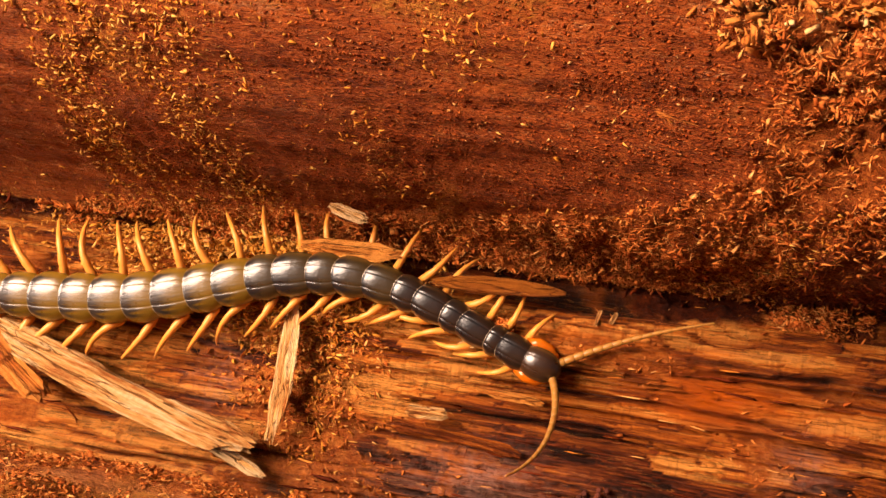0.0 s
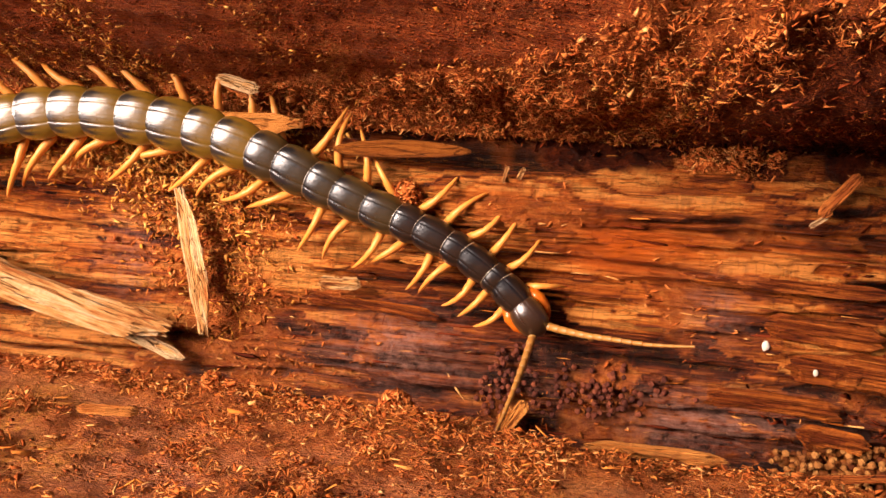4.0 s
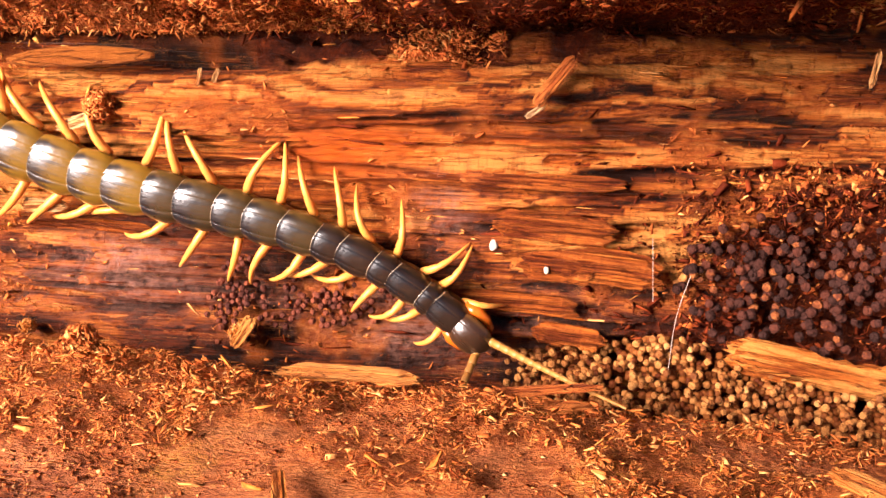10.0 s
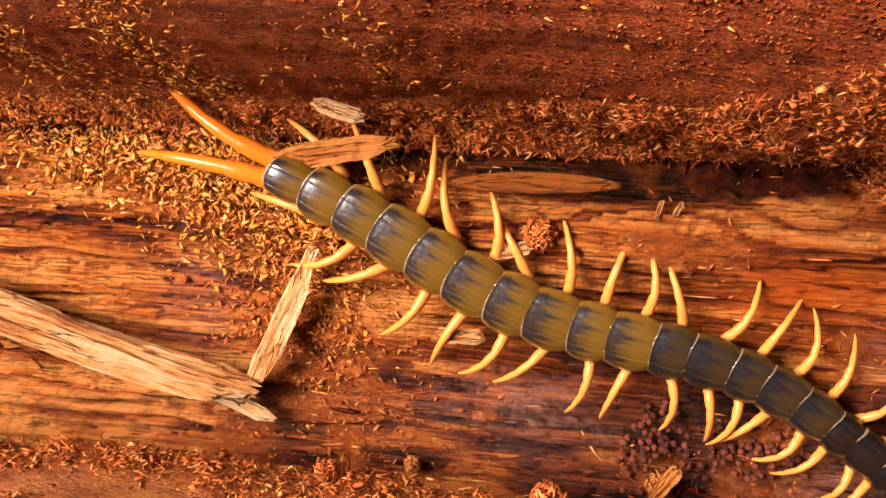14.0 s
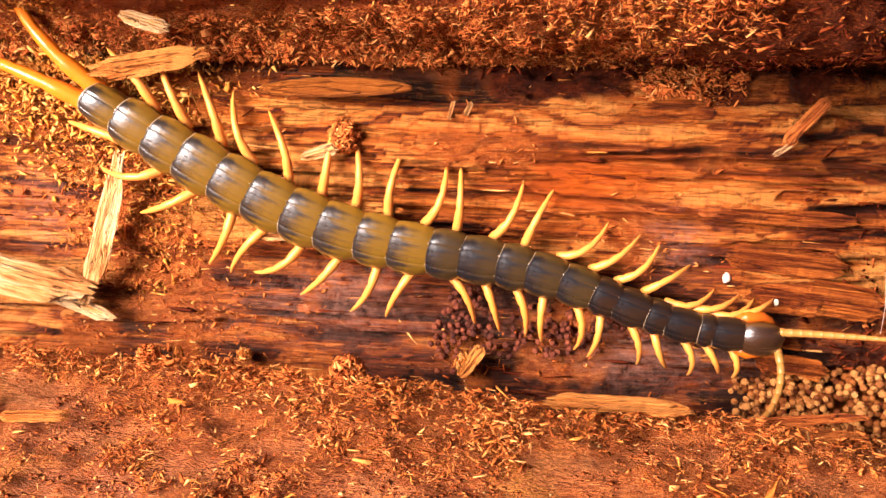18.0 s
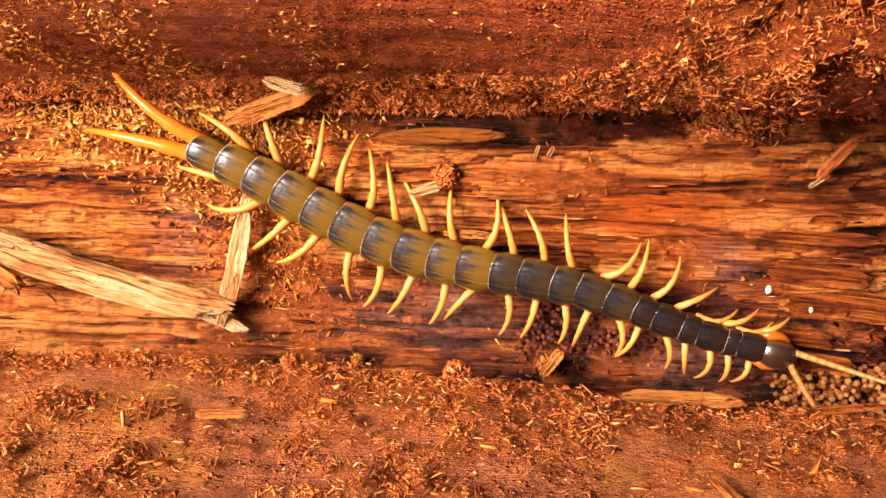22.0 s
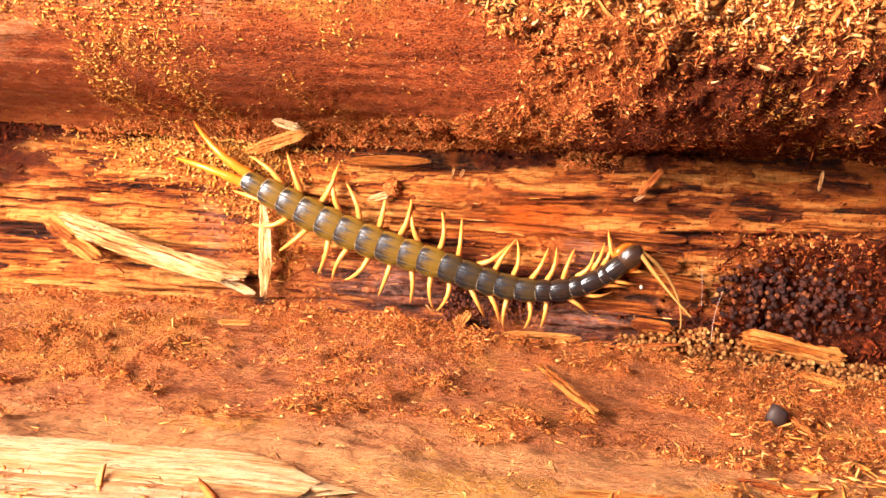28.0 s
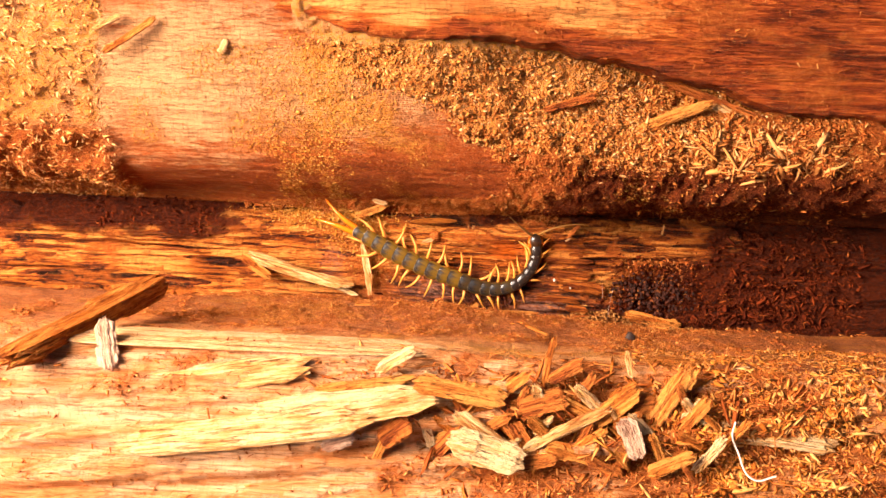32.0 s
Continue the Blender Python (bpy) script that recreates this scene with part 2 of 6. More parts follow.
M_GOLD = island_mat("golden_dust", [(0.0, (0.52, 0.17, 0.020)), (0.5, (0.76, 0.33, 0.050)), (1.0, (0.90, 0.52, 0.14))])
M_FINE = island_mat("fine_dust", [(0.0, (0.30, 0.062, 0.015)), (0.5, (0.56, 0.155, 0.036)), (0.9, (0.76, 0.29, 0.075)), (1.0, (0.90, 0.55, 0.23))])
M_FINE_R = island_mat("fine_red_dust", [(0.0, (0.16, 0.022, 0.005)), (0.5, (0.38, 0.072, 0.013)), (0.93, (0.56, 0.14, 0.028)), (1.0, (0.86, 0.46, 0.16))])
M_FLAKE = island_mat("bran_flake", [(0.0, (0.46, 0.125, 0.022)), (0.5, (0.68, 0.26, 0.055)), (0.9, (0.82, 0.42, 0.12)), (1.0, (0.92, 0.60, 0.28))])
M_STRAW = island_mat("straw", [(0.0, (0.52, 0.155, 0.030)), (0.5, (0.74, 0.31, 0.080)), (1.0, (0.90, 0.53, 0.22))])


# ---- shapes ----
TABLE = np.random.RandomState(7).rand(512, 512)


def lattice(x, y, seed):
    xi, yi = np.floor(x).astype(int), np.floor(y).astype(int)
    fx, fy = x - xi, y - yi
    fx, fy = fx * fx * (3 - 2 * fx), fy * fy * (3 - 2 * fy)
    at = lambda a, b: TABLE[(a + 37 * seed) % 512, (b + 91 * seed) % 512]
    return (at(xi, yi) * (1 - fx) + at(xi + 1, yi) * fx) * (1 - fy) + (at(xi, yi + 1) * (1 - fx) + at(xi + 1, yi + 1) * fx) * fy - 0.5


def fbm(x, y, seed, octaves=4, gain=0.5):
    total, a = 0, 1.0
    for o in range(octaves):
        total = total + a * lattice(x * 2**o, y * 2**o, seed + o)
        a *= gain
    return total


def mesh_of(name, verts, faces, material, smooth=False, attributes=()):
    """A mesh from arrays of vertices (metres) and of triangles or quads."""
    me = bpy.data.meshes.new(name)
    verts, faces = np.asarray(verts, np.float32), np.asarray(faces, np.int32)
    k = faces.shape[1]
    me.vertices.add(len(verts))
    me.vertices.foreach_set("co", verts.ravel())
    me.loops.add(faces.size)
    me.loops.foreach_set("vertex_index", faces.ravel())
    me.polygons.add(len(faces))
    me.polygons.foreach_set("loop_start", np.arange(len(faces), dtype=np.int32) * k)
    if smooth:
        me.polygons.foreach_set("use_smooth", np.ones(len(faces), bool))
    me.update(calc_edges=True)
    for key, values in attributes:
        me.attributes.new(key, "FLOAT", "POINT").data.foreach_set("value", np.asarray(values, np.float32).ravel())
    me.materials.append(material)
    return me


def part(name, bm, material, parent, label=""):
    me = bpy.data.meshes.new(name)
    bm.to_mesh(me)
    bm.free()
    me.materials.append(material)
    ob = new(name, me)
    ob.parent = parent
    if label:
        ob["label"] = label
    return ob


# the split face of the log, from the foot of its front up to its crown: (into the wood, up), in millimetres, at three places along the grain
PROFILE = {
    -110: [(-114, -75), (-106, -45), (-98, -18), (-92, -4), (-87, 0.5), (-70, -1), (-45, -2), (-28, -1.2), (-15, -2.2), (-6, -8), (1, -6), (3, 8), (3, 20), (9, 27), (0, 32), (-14, 34.5), (-26, 41), (-33, 54), (-38, 72), (-42, 92), (-50, 130)],
    -20: [(-114, -75), (-106, -45), (-98, -17), (-93, -4), (-87, 0.5), (-70, -1.5), (-45, -3), (-27, -1.8), (-14, -2.4), (-6, -9), (0, -6), (0.5, 8), (0, 20), (1, 26), (-3, 30), (-14, 33.5), (-25, 40), (-31, 52), (-37, 72), (-42, 92), (-50, 130)],
    25: [(-116, -75), (-107, -45), (-97, -17), (-92, -5), (-87, -1), (-70, -2.5), (-45, -4.3), (-28, -3.8), (-14, -5.0), (-5, -10), (0, -7), (0, 8), (-0.5, 21), (5, 26.5), (-4, 28.5), (-17, 30), (-26, 35), (-31, 43), (-27, 58), (-26, 74), (-34, 130)],
    65: [(-116, -75), (-106, -45), (-95, -18), (-91, -6), (-86, -1.5), (-70, -3), (-45, -4.8), (-28, -4.8), (-14.5, -7.2), (-6, -12), (3, -9), (4, 8), (6, 20), (17, 26), (9, 30), (-9, 32.5), (-22, 36.5), (-28, 45), (-24, 59), (-20, 68), (-28, 130)],
    120: [(-116, -75), (-105, -45), (-94, -19), (-90, -7), (-85, -2), (-70, -3), (-45, -5), (-28, -5), (-15, -6.5), (-5, -12), (5, -9), (7, 8), (11, 20), (22, 26), (12, 31), (-7, 33.5), (-20, 37.5), (-26, 46), (-21, 60), (-14, 66), (-25, 130)],
}


def spline(points, per):
    p = np.array(points, float)
    q = np.vstack([2 * p[0] - p[1], p, 2 * p[-1] - p[-2]])
    out = []
    for i in range(len(p) - 1):
        t = np.linspace(0, 1, per, endpoint=False)[:, None]
        a, b, c, d = q[i : i + 4]
        out.append(0.5 * (2 * b + (c - a) * t + (2 * a - 5 * b + 4 * c - d) * t**2 + (3 * b - a - 3 * c + d) * t**3))
    return np.vstack(out + [p[-1:]])


STATIONS = {x: spline(p, 24) for x, p in PROFILE.items()}


def blend_stations(x):
    keys = sorted(STATIONS)
    x = np.clip(x, keys[0], keys[-1])
    out = np.zeros((len(x), *STATIONS[keys[0]].shape))
    for a, b in zip(keys, keys[1:]):
        w = (x >= a) & (x <= b)
        t = ((x[w] - a) / (b - a))[:, None, None]
        t = t * t * (3 - 2 * t)
        out[w] = STATIONS[a] * (1 - t) + STATIONS[b] * t
    return out


def grid_x(fine):
    a = np.arange(-78, 78.01, fine)
    return np.concatenate([np.arange(-200, -78, fine * 3), a, np.arange(78 + fine * 3, 200, fine * 3)])


def smooth_step(v, a, b):
    t = np.clip((v - a) / (b - a), 0, 1)
    return t * t * (3 - 2 * t)


def sheet(first, last, step, fine):
    """A stretch of the profile between two control points, swept along the grain: arrays X, Y, Z (mm) and the way along the profile."""
    xs = grid_x(fine)
    rows = blend_stations(xs)[:, first * 24 : last * 24 + 1]
    lengths = np.hypot(*np.diff(rows[len(xs) // 2], axis=0).T)
    s = np.concatenate([[0], np.cumsum(lengths)])
    at = np.linspace(0, s[-1], max(4, int(s[-1] / step)))
    idx = np.interp(at, s, np.arange(len(s)))
    lo = np.minimum(idx.astype(int), len(s) - 2)
    f = (idx - lo)[None, :, None]
    yz = rows[:, lo] * (1 - f) + rows[:, lo + 1] * f
    x2 = np.repeat(xs[:, None], len(at), 1)
    return x2, yz[..., 0], yz[..., 1], np.repeat(at[None], len(xs), 0)


def push(X, Y, Z, h):
    """Move the sheet out along its normal by h."""
    gy, gz = np.gradient(Y, axis=1), np.gradient(Z, axis=1)
    n = np.hypot(gy, gz) + 1e-9
    ny, nz = -gz / n, gy / n
    # out of the wood is towards -y on the split face and +z on the ledge
    return X, Y + ny * h, Z + nz * h, ny, nz


SHEETS = {}


def log_piece(name, label, X, Y, Z, h, material, attributes):
    X, Y, Z, ny, nz = push(X, Y, Z, h)
    a, b = X.shape
    v = np.stack([X, Y, Z], -1).reshape(-1, 3) * MM
    i = np.arange(a * b).reshape(a, b)
    f = np.stack([i[:-1, :-1], i[1:, :-1], i[1:, 1:], i[:-1, 1:]], -1).reshape(-1, 4)
    ob = new(name, mesh_of(name, v, f, material, True, attributes))
    ob.matrix_world = LOG
    SHEETS[name] = (X, Y, Z, ny, nz)
    return tagged(ob, label, "log", kind="structure")


def gauss(X, Z, x, z, sx, sz):
    return np.exp(-((X - x) / sx) ** 2 - ((Z - z) / sz) ** 2)


def ledge_clumps(X, D):
    """Where loose dust lies heaped on the ledge: along its inner lip and in drifts."""
    return smooth_step(fbm(X / 11, D / 7, 54, 5) + 0.34 * gauss(X, D, -22, 17, 44, 6) + 0.30 * gauss(X, D, 30, 20, 26, 8) + 0.42 * gauss(X, D, 50, 42, 18, 18) + 0.24 * gauss(X, D, -34, 36, 40, 16) - 0.3 * gauss(X, D, 0, 78, 110, 14), 0.10, 0.34)


def crumb_edge(X, Z):
    """How far a place on the ridge lies inside the crumbling rot (mm, along the grain)."""
    return X - np.interp(Z, [28, 30, 32, 34, 36, 39, 44, 47, 54, 60, 65, 73, 80], [-66, -30, -3, 5, 10, 10, 12, 4, -5, -10, -28, -42, -52]) + 6 * fbm(X / 7, Z / 5, 8, 4)


def build_log():
    # groove wall: layered, with long torn steps along the grain
    X, Y, Z, S = sheet(9, 13, 0.25, 0.28)
    warp = Z + 1.1 * fbm(X / 26, Z / 9, 3, 3)
    steps = fbm(X / 36, warp / 3.4, 11, 3) * 2.2
    jag = steps + 0.07 * fbm(X / 1.6, Z / 0.7, 17, 3) + 0.22 * fbm(X / 5, Z / 3, 18, 3)
    level = np.floor(jag * 4.2 + 0.5)
    terrace = level / 4.2
    edge = np.maximum(np.abs(np.diff(level, axis=1, append=level[:, -1:])), np.abs(np.diff(level, axis=0, append=level[-1:]))) > 0
    layer = TABLE[(level.astype(int) * 7 + 40) % 512, 11] - 0.5
    h = 1.15 * terrace + 0.3 * steps + fbm(X / 11, Z / 0.9, 21, 4) * 0.75 + fbm(X / 2.0, Z / 0.35, 31, 3) * 0.18
    h -= 1.2 * smooth_step(fbm(X / 34, warp / 1.0, 41, 3), 0.2, 0.36)
    h -= 3.5 * gauss(X, Z, 64, 5, 16, 6)
    seam = 0 * X
    for x0, x1, z0, slope, wide, deep in ((36, 68, 12.3, 0.02, 0.55, 3.0), (8, 30, 3.0, -0.02, 0.4, 1.6), (22, 46, 7.2, 0.0, 0.35, 1.5), (-30, -2, -3.2, -0.03, 0.4, 1.8), (-70, -36, -1.6, -0.03, 0.35, 1.5), (-66, -30, -4.4, -0.02, 0.3, 1.3), (5, 34, 18.6, 0.01, 0.25, 1.1), (30, 60, 20.5, 0.0, 0.3, 1.2), (-28, -12, 4.4, 0.06, 0.4, 1.6), (-100, -50, 13.0, -0.01, 0.3, 1.2), (20, 52, -2.6, -0.02, 0.4, 1.6), (-64, -29, 1.0, -0.03, 0.28, 1.5), (-66, -27, -3.0, -0.02, 0.22, 1.3), (-60, -26, -5.8, -0.02, 0.3, 1.6), (-135, -80, 11.2, 0.0, 0.3, 1.4), (-135, -76, 7.4, 0.0, 0.3, 1.4), (44, 80, 18.4, 0.0, 0.3, 1.4), (24, 62, 16.4, -0.01, 0.25, 1.1), (-16, 24, 13.2, 0.0, 0.3, 1.2), (-20, 16, 8.6, -0.01, 0.25, 1.0)):
        line = z0 + slope * (X - x0) + 0.9 * fbm(X / 12, Z * 0 + z0, 91, 4)
        cut = np.exp(-(((Z - line) / wide) ** 2)) * smooth_step(X, x0, x0 + 5) * (1 - smooth_step(X, x1 - 5, x1))
        h -= deep * cut
        seam = np.maximum(seam, cut)
    dust = smooth_step(fbm(X / 7, Z / 6, 51, 4) + 0.6 * gauss(X, Z, -44, 23, 24, 6) + 0.7 * gauss(X, Z, 0, 28, 120, 3.4) + 0.4 * gauss(X, Z, -34, 9, 7, 9) + 0.3 * gauss(X, Z, 58, 6, 8, 7), 0.24, 0.5)
    patch = fbm(X / 14, Z / 3.2, 61, 4)
    pale = 1.0 * gauss(X, Z, -20, 8, 12, 5) + 0.35 * gauss(X, Z, 22, 21, 30, 2.6) + 1.1 * gauss(X, Z, 34, 14.2, 15, 1.3) + 1.0 * gauss(X, Z, 43, 4, 8, 2.6) + 0.7 * gauss(X, Z, -62, 10, 16, 4) + 1.2 * gauss(X, Z, -54, -2, 20, 5) + 1.3 * gauss(X, Z, -112, 9.5, 30, 4) + 0.5 * gauss(X, Z, 72, 16, 12, 4) + 1.1 * patch
    damp_shade = 0.35 * gauss(X, Z, -8, -3.5, 24, 4.5) + 0.8 * gauss(X, Z, 8, -4, 24, 6.5) + 0.5 * gauss(X, Z, 36, -2, 14, 5) + 0.9 * gauss(X, Z, 76, 5, 20, 7) + 0.6 * gauss(X, Z, 30, 26, 60, 3) + 0.6 * gauss(X, Z, 0, 4.5, 12, 2.0) + 0.5 * gauss(X, Z, -100, 18, 14, 8)
    # shadow line painted along each torn edge; cracks darkened too
    damp_shade = damp_shade + 0.40 * edge + 1.2 * seam
    mould = 0.3 * gauss(X, Z, -12, -2, 34, 5) + 0.3 * gauss(X, Z, 30, -3, 14, 4) + 0.8 * gauss(X, Z, -11, 2, 7, 4) + 0.7 * gauss(X, Z, 24, 9, 3.5, 3.5) + 0.8 * gauss(X, Z, 22, -4, 9, 3) + 0.6 * gauss(X, Z, -44, 9, 4, 6)
    rag = 13 * fbm(X / 7, Z / 4, 19, 4)
    # rot at the far end and roof; its darkness includes painted shade
    rot = np.maximum(smooth_step(X + rag - 0.4 * (Z - 6) - 26 * smooth_step(Z + 0.1 * rag, 11.5, 13.5), 50, 57), smooth_step(Z + 0.4 * rag - 14, 0, 4) * (1 - smooth_step(X + rag, -86, -76)))
    rot = np.clip(np.maximum(rot, smooth_step(Z + 0.5 * rag, 24.5, 27)), 0, 1)
    h = h + rot * (fbm(X / 1.4, Z / 1.2, 20, 3) * 1.2 + fbm(X / 5, Z / 5, 22, 3) * 1.6)
    stain = gauss(X, Z, 13, 15, 7, 3.4) + 0.4 * gauss(X, Z, 30, 15.5, 16, 2)
    log_piece("groove_wall", "torn orange-brown wood grain of the groove in the rotten log", X, Y, Z, h, M_WALL, [("pale", pale), ("damp_shade", damp_shade), ("dust", dust * 0.9), ("mould", mould), ("stain", stain), ("layer", layer), ("rot", rot)])
    # ledge below the groove
    X, Y, Z, S = sheet(4, 9, 0.5, 0.45)
    D = -Y
    h = fbm(X / 16, D / 12, 4, 4) * 1.5 + fbm(X / 3, D / 2.6, 14, 4) * 0.4 + fbm(X / 0.9, D / 0.9, 34, 2) * 0.2
    clumps = ledge_clumps(X, D)
    h += clumps * (fbm(X / 2.6, D / 2.6, 64, 3) * 0.9 + 0.5)
    h *= smooth_step(S, 0, 3)
    pale = 1.2 * gauss(X, D, -34, 88, 70, 12) + 0.75 * smooth_step(D + 6 * fbm(X / 12, D / 10, 96, 3), 52, 68) * (1 - smooth_step(X, 20, 80)) + 0.5 * fbm(X / 20, D / 8, 24, 4)
    # two stains, then a rise to the right that paints the shade there
    damp_shade = 0.7 * gauss(X, D, -2, 46, 10, 9) + 0.5 * gauss(X, D, -20, 36, 6, 8) + 0.3 * smooth_step(X, 20, 90)
    dust = np.clip(clumps * 0.9 + 0.20 + 0.4 * smooth_step(fbm(X / 5, D / 5, 84, 4), -0.1, 0.3), 0, 1) * (1 - 0.85 * smooth_step(D, 48, 66))
    log_piece("log_ledge", "reddish ledge of the log strewn with orange wood dust", X, Y, Z, h, M_LEDGE, [("pale", pale), ("damp_shade", damp_shade), ("dust", dust), ("gold", smooth_step(fbm(X / 8, D / 7, 94, 4) + 0.8 * gauss(X, D, -50, 32, 20, 13), 0.12, 0.6)), ("mould", 0.35 * gauss(X, D, -8, 44, 12, 14) + 0.3 * gauss(X, D, -26, 36, 8, 10))])
    # front face below the ledge
    X, Y, Z, S = sheet(0, 4, 0.7, 0.6)
    lay = fbm(X / 60, (Z - 0.13 * X) / 4.5, 5, 4) * 6
    h = np.floor(lay * 1.6) / 1.6 + 0.4 * lay + fbm(X / 18, (Z - 0.13 * X) / 0.9, 15, 3) * 0.9
    h *= smooth_step(S[:, -1:] - S, 0, 7)
    layer = TABLE[(np.floor(lay * 1.6).astype(int) * 5 + 60) % 512, 23] - 0.5
    pale = 0.45 * (1 - smooth_step(X, -10, 40)) + 0.5 * fbm(X / 50, (Z - 0.13 * X) / 3, 25, 4)
    dust = smooth_step(fbm(X / 14, Z / 9, 55, 4) + 0.3 * smooth_step(X, -10, 30) - 0.15, 0.02, 0.4)
    log_piece("log_front", "pale splintered front edge of the rotten log", X, Y, Z, h, M_FRONT, [("pale", pale), ("damp_shade", 0 * X), ("dust", 0.15 + dust * 0.7), ("layer", 0.6 * layer)])
    # rounded ridge above the groove
    X, Y, Z, S = sheet(13, 20, 0.5, 0.45)
    crumb = smooth_step(crumb_edge(X, Z), -1, 3)
    crumb = np.maximum(crumb, 1 - smooth_step(X + 5 * fbm(X / 6, Z / 6, 28, 3), -109, -104))
    film = smooth_step(fbm(X / 16, Z / 12, 58, 4) + 0.4 * gauss(X, Z, -40, 58, 34, 14), -0.05, 0.45)
    h = fbm(X / 40, Z / 4, 6, 4) * 0.9 + fbm(X / 12, Z / 0.8, 16, 3) * 0.4 + fbm(X / 1.1, Z / 0.9, 66, 2) * 0.22
    h += crumb * (0.35 + 0.65 * smooth_step(Z, 32, 39) - 0.4 * smooth_step(Z, 50, 58)) * (1.4 + fbm(X / 7, Z / 5, 26, 4) * 4.0 + fbm(X / 1.6, Z / 1.5, 36, 4) * 2.2)
    h += film * fbm(X / 1.5, Z / 1.3, 46, 3) * 0.5
    h *= smooth_step(S, 0, 3)
    # pale wood at the upper left, with the sky's sheen painted into it
    # the rot mask low on the right also paints the overhang's shade
    log_piece("log_ridge", "rounded red-brown ridge of the log with crumbling rot", X, Y, Z, h, M_RIDGE, [("pale", 1.9 * gauss(X, Z, -84, 64, 32, 22) + 1.7 * gauss(X, Z, -36, 62, 24, 12) + 1.6 * crumb * smooth_step(Z, 47, 58) * (1 - smooth_step(X, 30, 70))), ("damp_shade", 0.5 * gauss(X, Z, 0, 40, 90, 7)), ("dust", np.maximum(crumb * (0.95 - 0.55 * smooth_step(Z, 47, 58) * (1 - smooth_step(X, 30, 70))), (0.30 + film * 0.45) * (1 - 0.8 * gauss(X, Z, -84, 66, 30, 20)) * (1 - 0.5 * gauss(X, Z, -36, 62, 24, 12)))), ("gold", smooth_step(fbm(X / 9, Z / 8, 95, 4) + 1.0 * gauss(X, Z, -40, 58, 22, 15) - 0.5 * gauss(X, Z, -84, 66, 26, 30) + 0.9 * crumb * smooth_step(Z, 46, 58) * (1 - smooth_step(X, 20, 70)), 0.2, 0.75)), ("rot", 0.9 * smooth_step(X + 0.9 * (38 - Z) + 6 * fbm(X / 8, Z / 5, 29, 3), 12, 36) * (1 - smooth_step(Z, 40, 50)))])


build_log()


def log_back():
    """The rounded back of the log under the split, down to the ground, and its sawn ends."""
    xs = np.arange(-200, 198, 4.0)
    front, crown = PROFILE[-20][0], PROFILE[-20][-1]
    mid, r0 = np.array([40.0, 60.0]), 0
    a = np.array(front) - mid
    b = np.array(crown) - mid
    t0, t1 = math.atan2(a[1], a[0]), math.atan2(b[1], b[0])
    t = np.linspace(t0, t1 - 0 if t1 > t0 else t1 + 2 * math.pi, 90)
    r = np.interp(np.linspace(0, 1, 90), [0, 0.3, 0.7, 1], [np.hypot(*a), 185, 185, np.hypot(*b)])
    X = np.repeat(xs[:, None], 90, 1)
    bark = fbm(X / 40, t[None] * 14 + 0 * X, 44, 4) * 9 * np.sin(np.linspace(0, math.pi, 90))[None]
    Y = mid[0] + (r[None] + bark) * np.cos(t)[None]
    Z = mid[1] + (r[None] + bark) * np.sin(t)[None]
    log_piece("log_back", "rough red-brown back of the rotten log on the ground", X, Y, Z, 0 * X, M_RIDGE, [("dust", 0.3 + 0 * X)])
    for x in (-199.5, 197.5):
        rim = np.vstack([STATIONS[-110 if x < 0 else 120], np.stack([Y[0], Z[0]], -1)[::-1]])
        v = np.vstack([[x, 30, -20], np.column_stack([np.full(len(rim), x), rim])]) * MM
        k = np.arange(1, len(rim) + 1)
        f = np.stack([0 * k, k, np.roll(k, -1)], -1)
        ob = new("log_end", mesh_of("log_end", v, f if x > 0 else f[:, ::-1], M_TOP))
        ob.matrix_world = LOG
        tagged(ob, "sawn red-brown end of the rotten log", "log", kind="structure")


def ground():
    g = np.concatenate([-np.geomspace(80, 0.4, 40), np.linspace(-0.38, 0.38, 60), np.geomspace(0.4, 80, 40)])
    X, Y = np.meshgrid(g, g, indexing="ij")
    Z = -0.175 + 0.012 * fbm(X * 6, Y * 6, 33, 4) + 0.25 * fbm(X / 9, Y / 9, 35, 3) * smooth_step(np.hypot(X, Y), 2, 20)
    i = np.arange(X.size).reshape(X.shape)
    f = np.stack([i[:-1, :-1], i[1:, :-1], i[1:, 1:], i[:-1, 1:]], -1).reshape(-1, 4)
    m, n, l, b = mat("leaf_litter", 0.9, 0.2)
    c = ramp(n, l, tex(n, l, (60, 60, 60), 8, 0.7), [(0.3, (0.03, 0.018, 0.010)), (0.5, (0.09, 0.05, 0.025)), (0.7, (0.20, 0.11, 0.05))])
    c = mix(n, l, ramp(n, l, tex(n, l, (5, 5, 5), 4), [(0.5, (0, 0, 0)), (0.6, (1, 1, 1))]), c, (0.05, 0.045, 0.02))
    l.new(c, b.inputs["Base Color"])
    bump(n, l, b, tex(n, l, (90, 90, 90), 6, 0.7), 1.0, 0.01)
    ob = new("ground", mesh_of("ground", np.stack([X, Y, Z], -1).reshape(-1, 3), f, m, True))
    tagged(ob, "brown forest floor of soil and leaf litter", "ground", kind="structure")


log_back()
ground()

# ---- pieces of wood ----
LEDGE, FACE = Vector((0, 0, 1)), Vector((0, -0.94, 0.34))


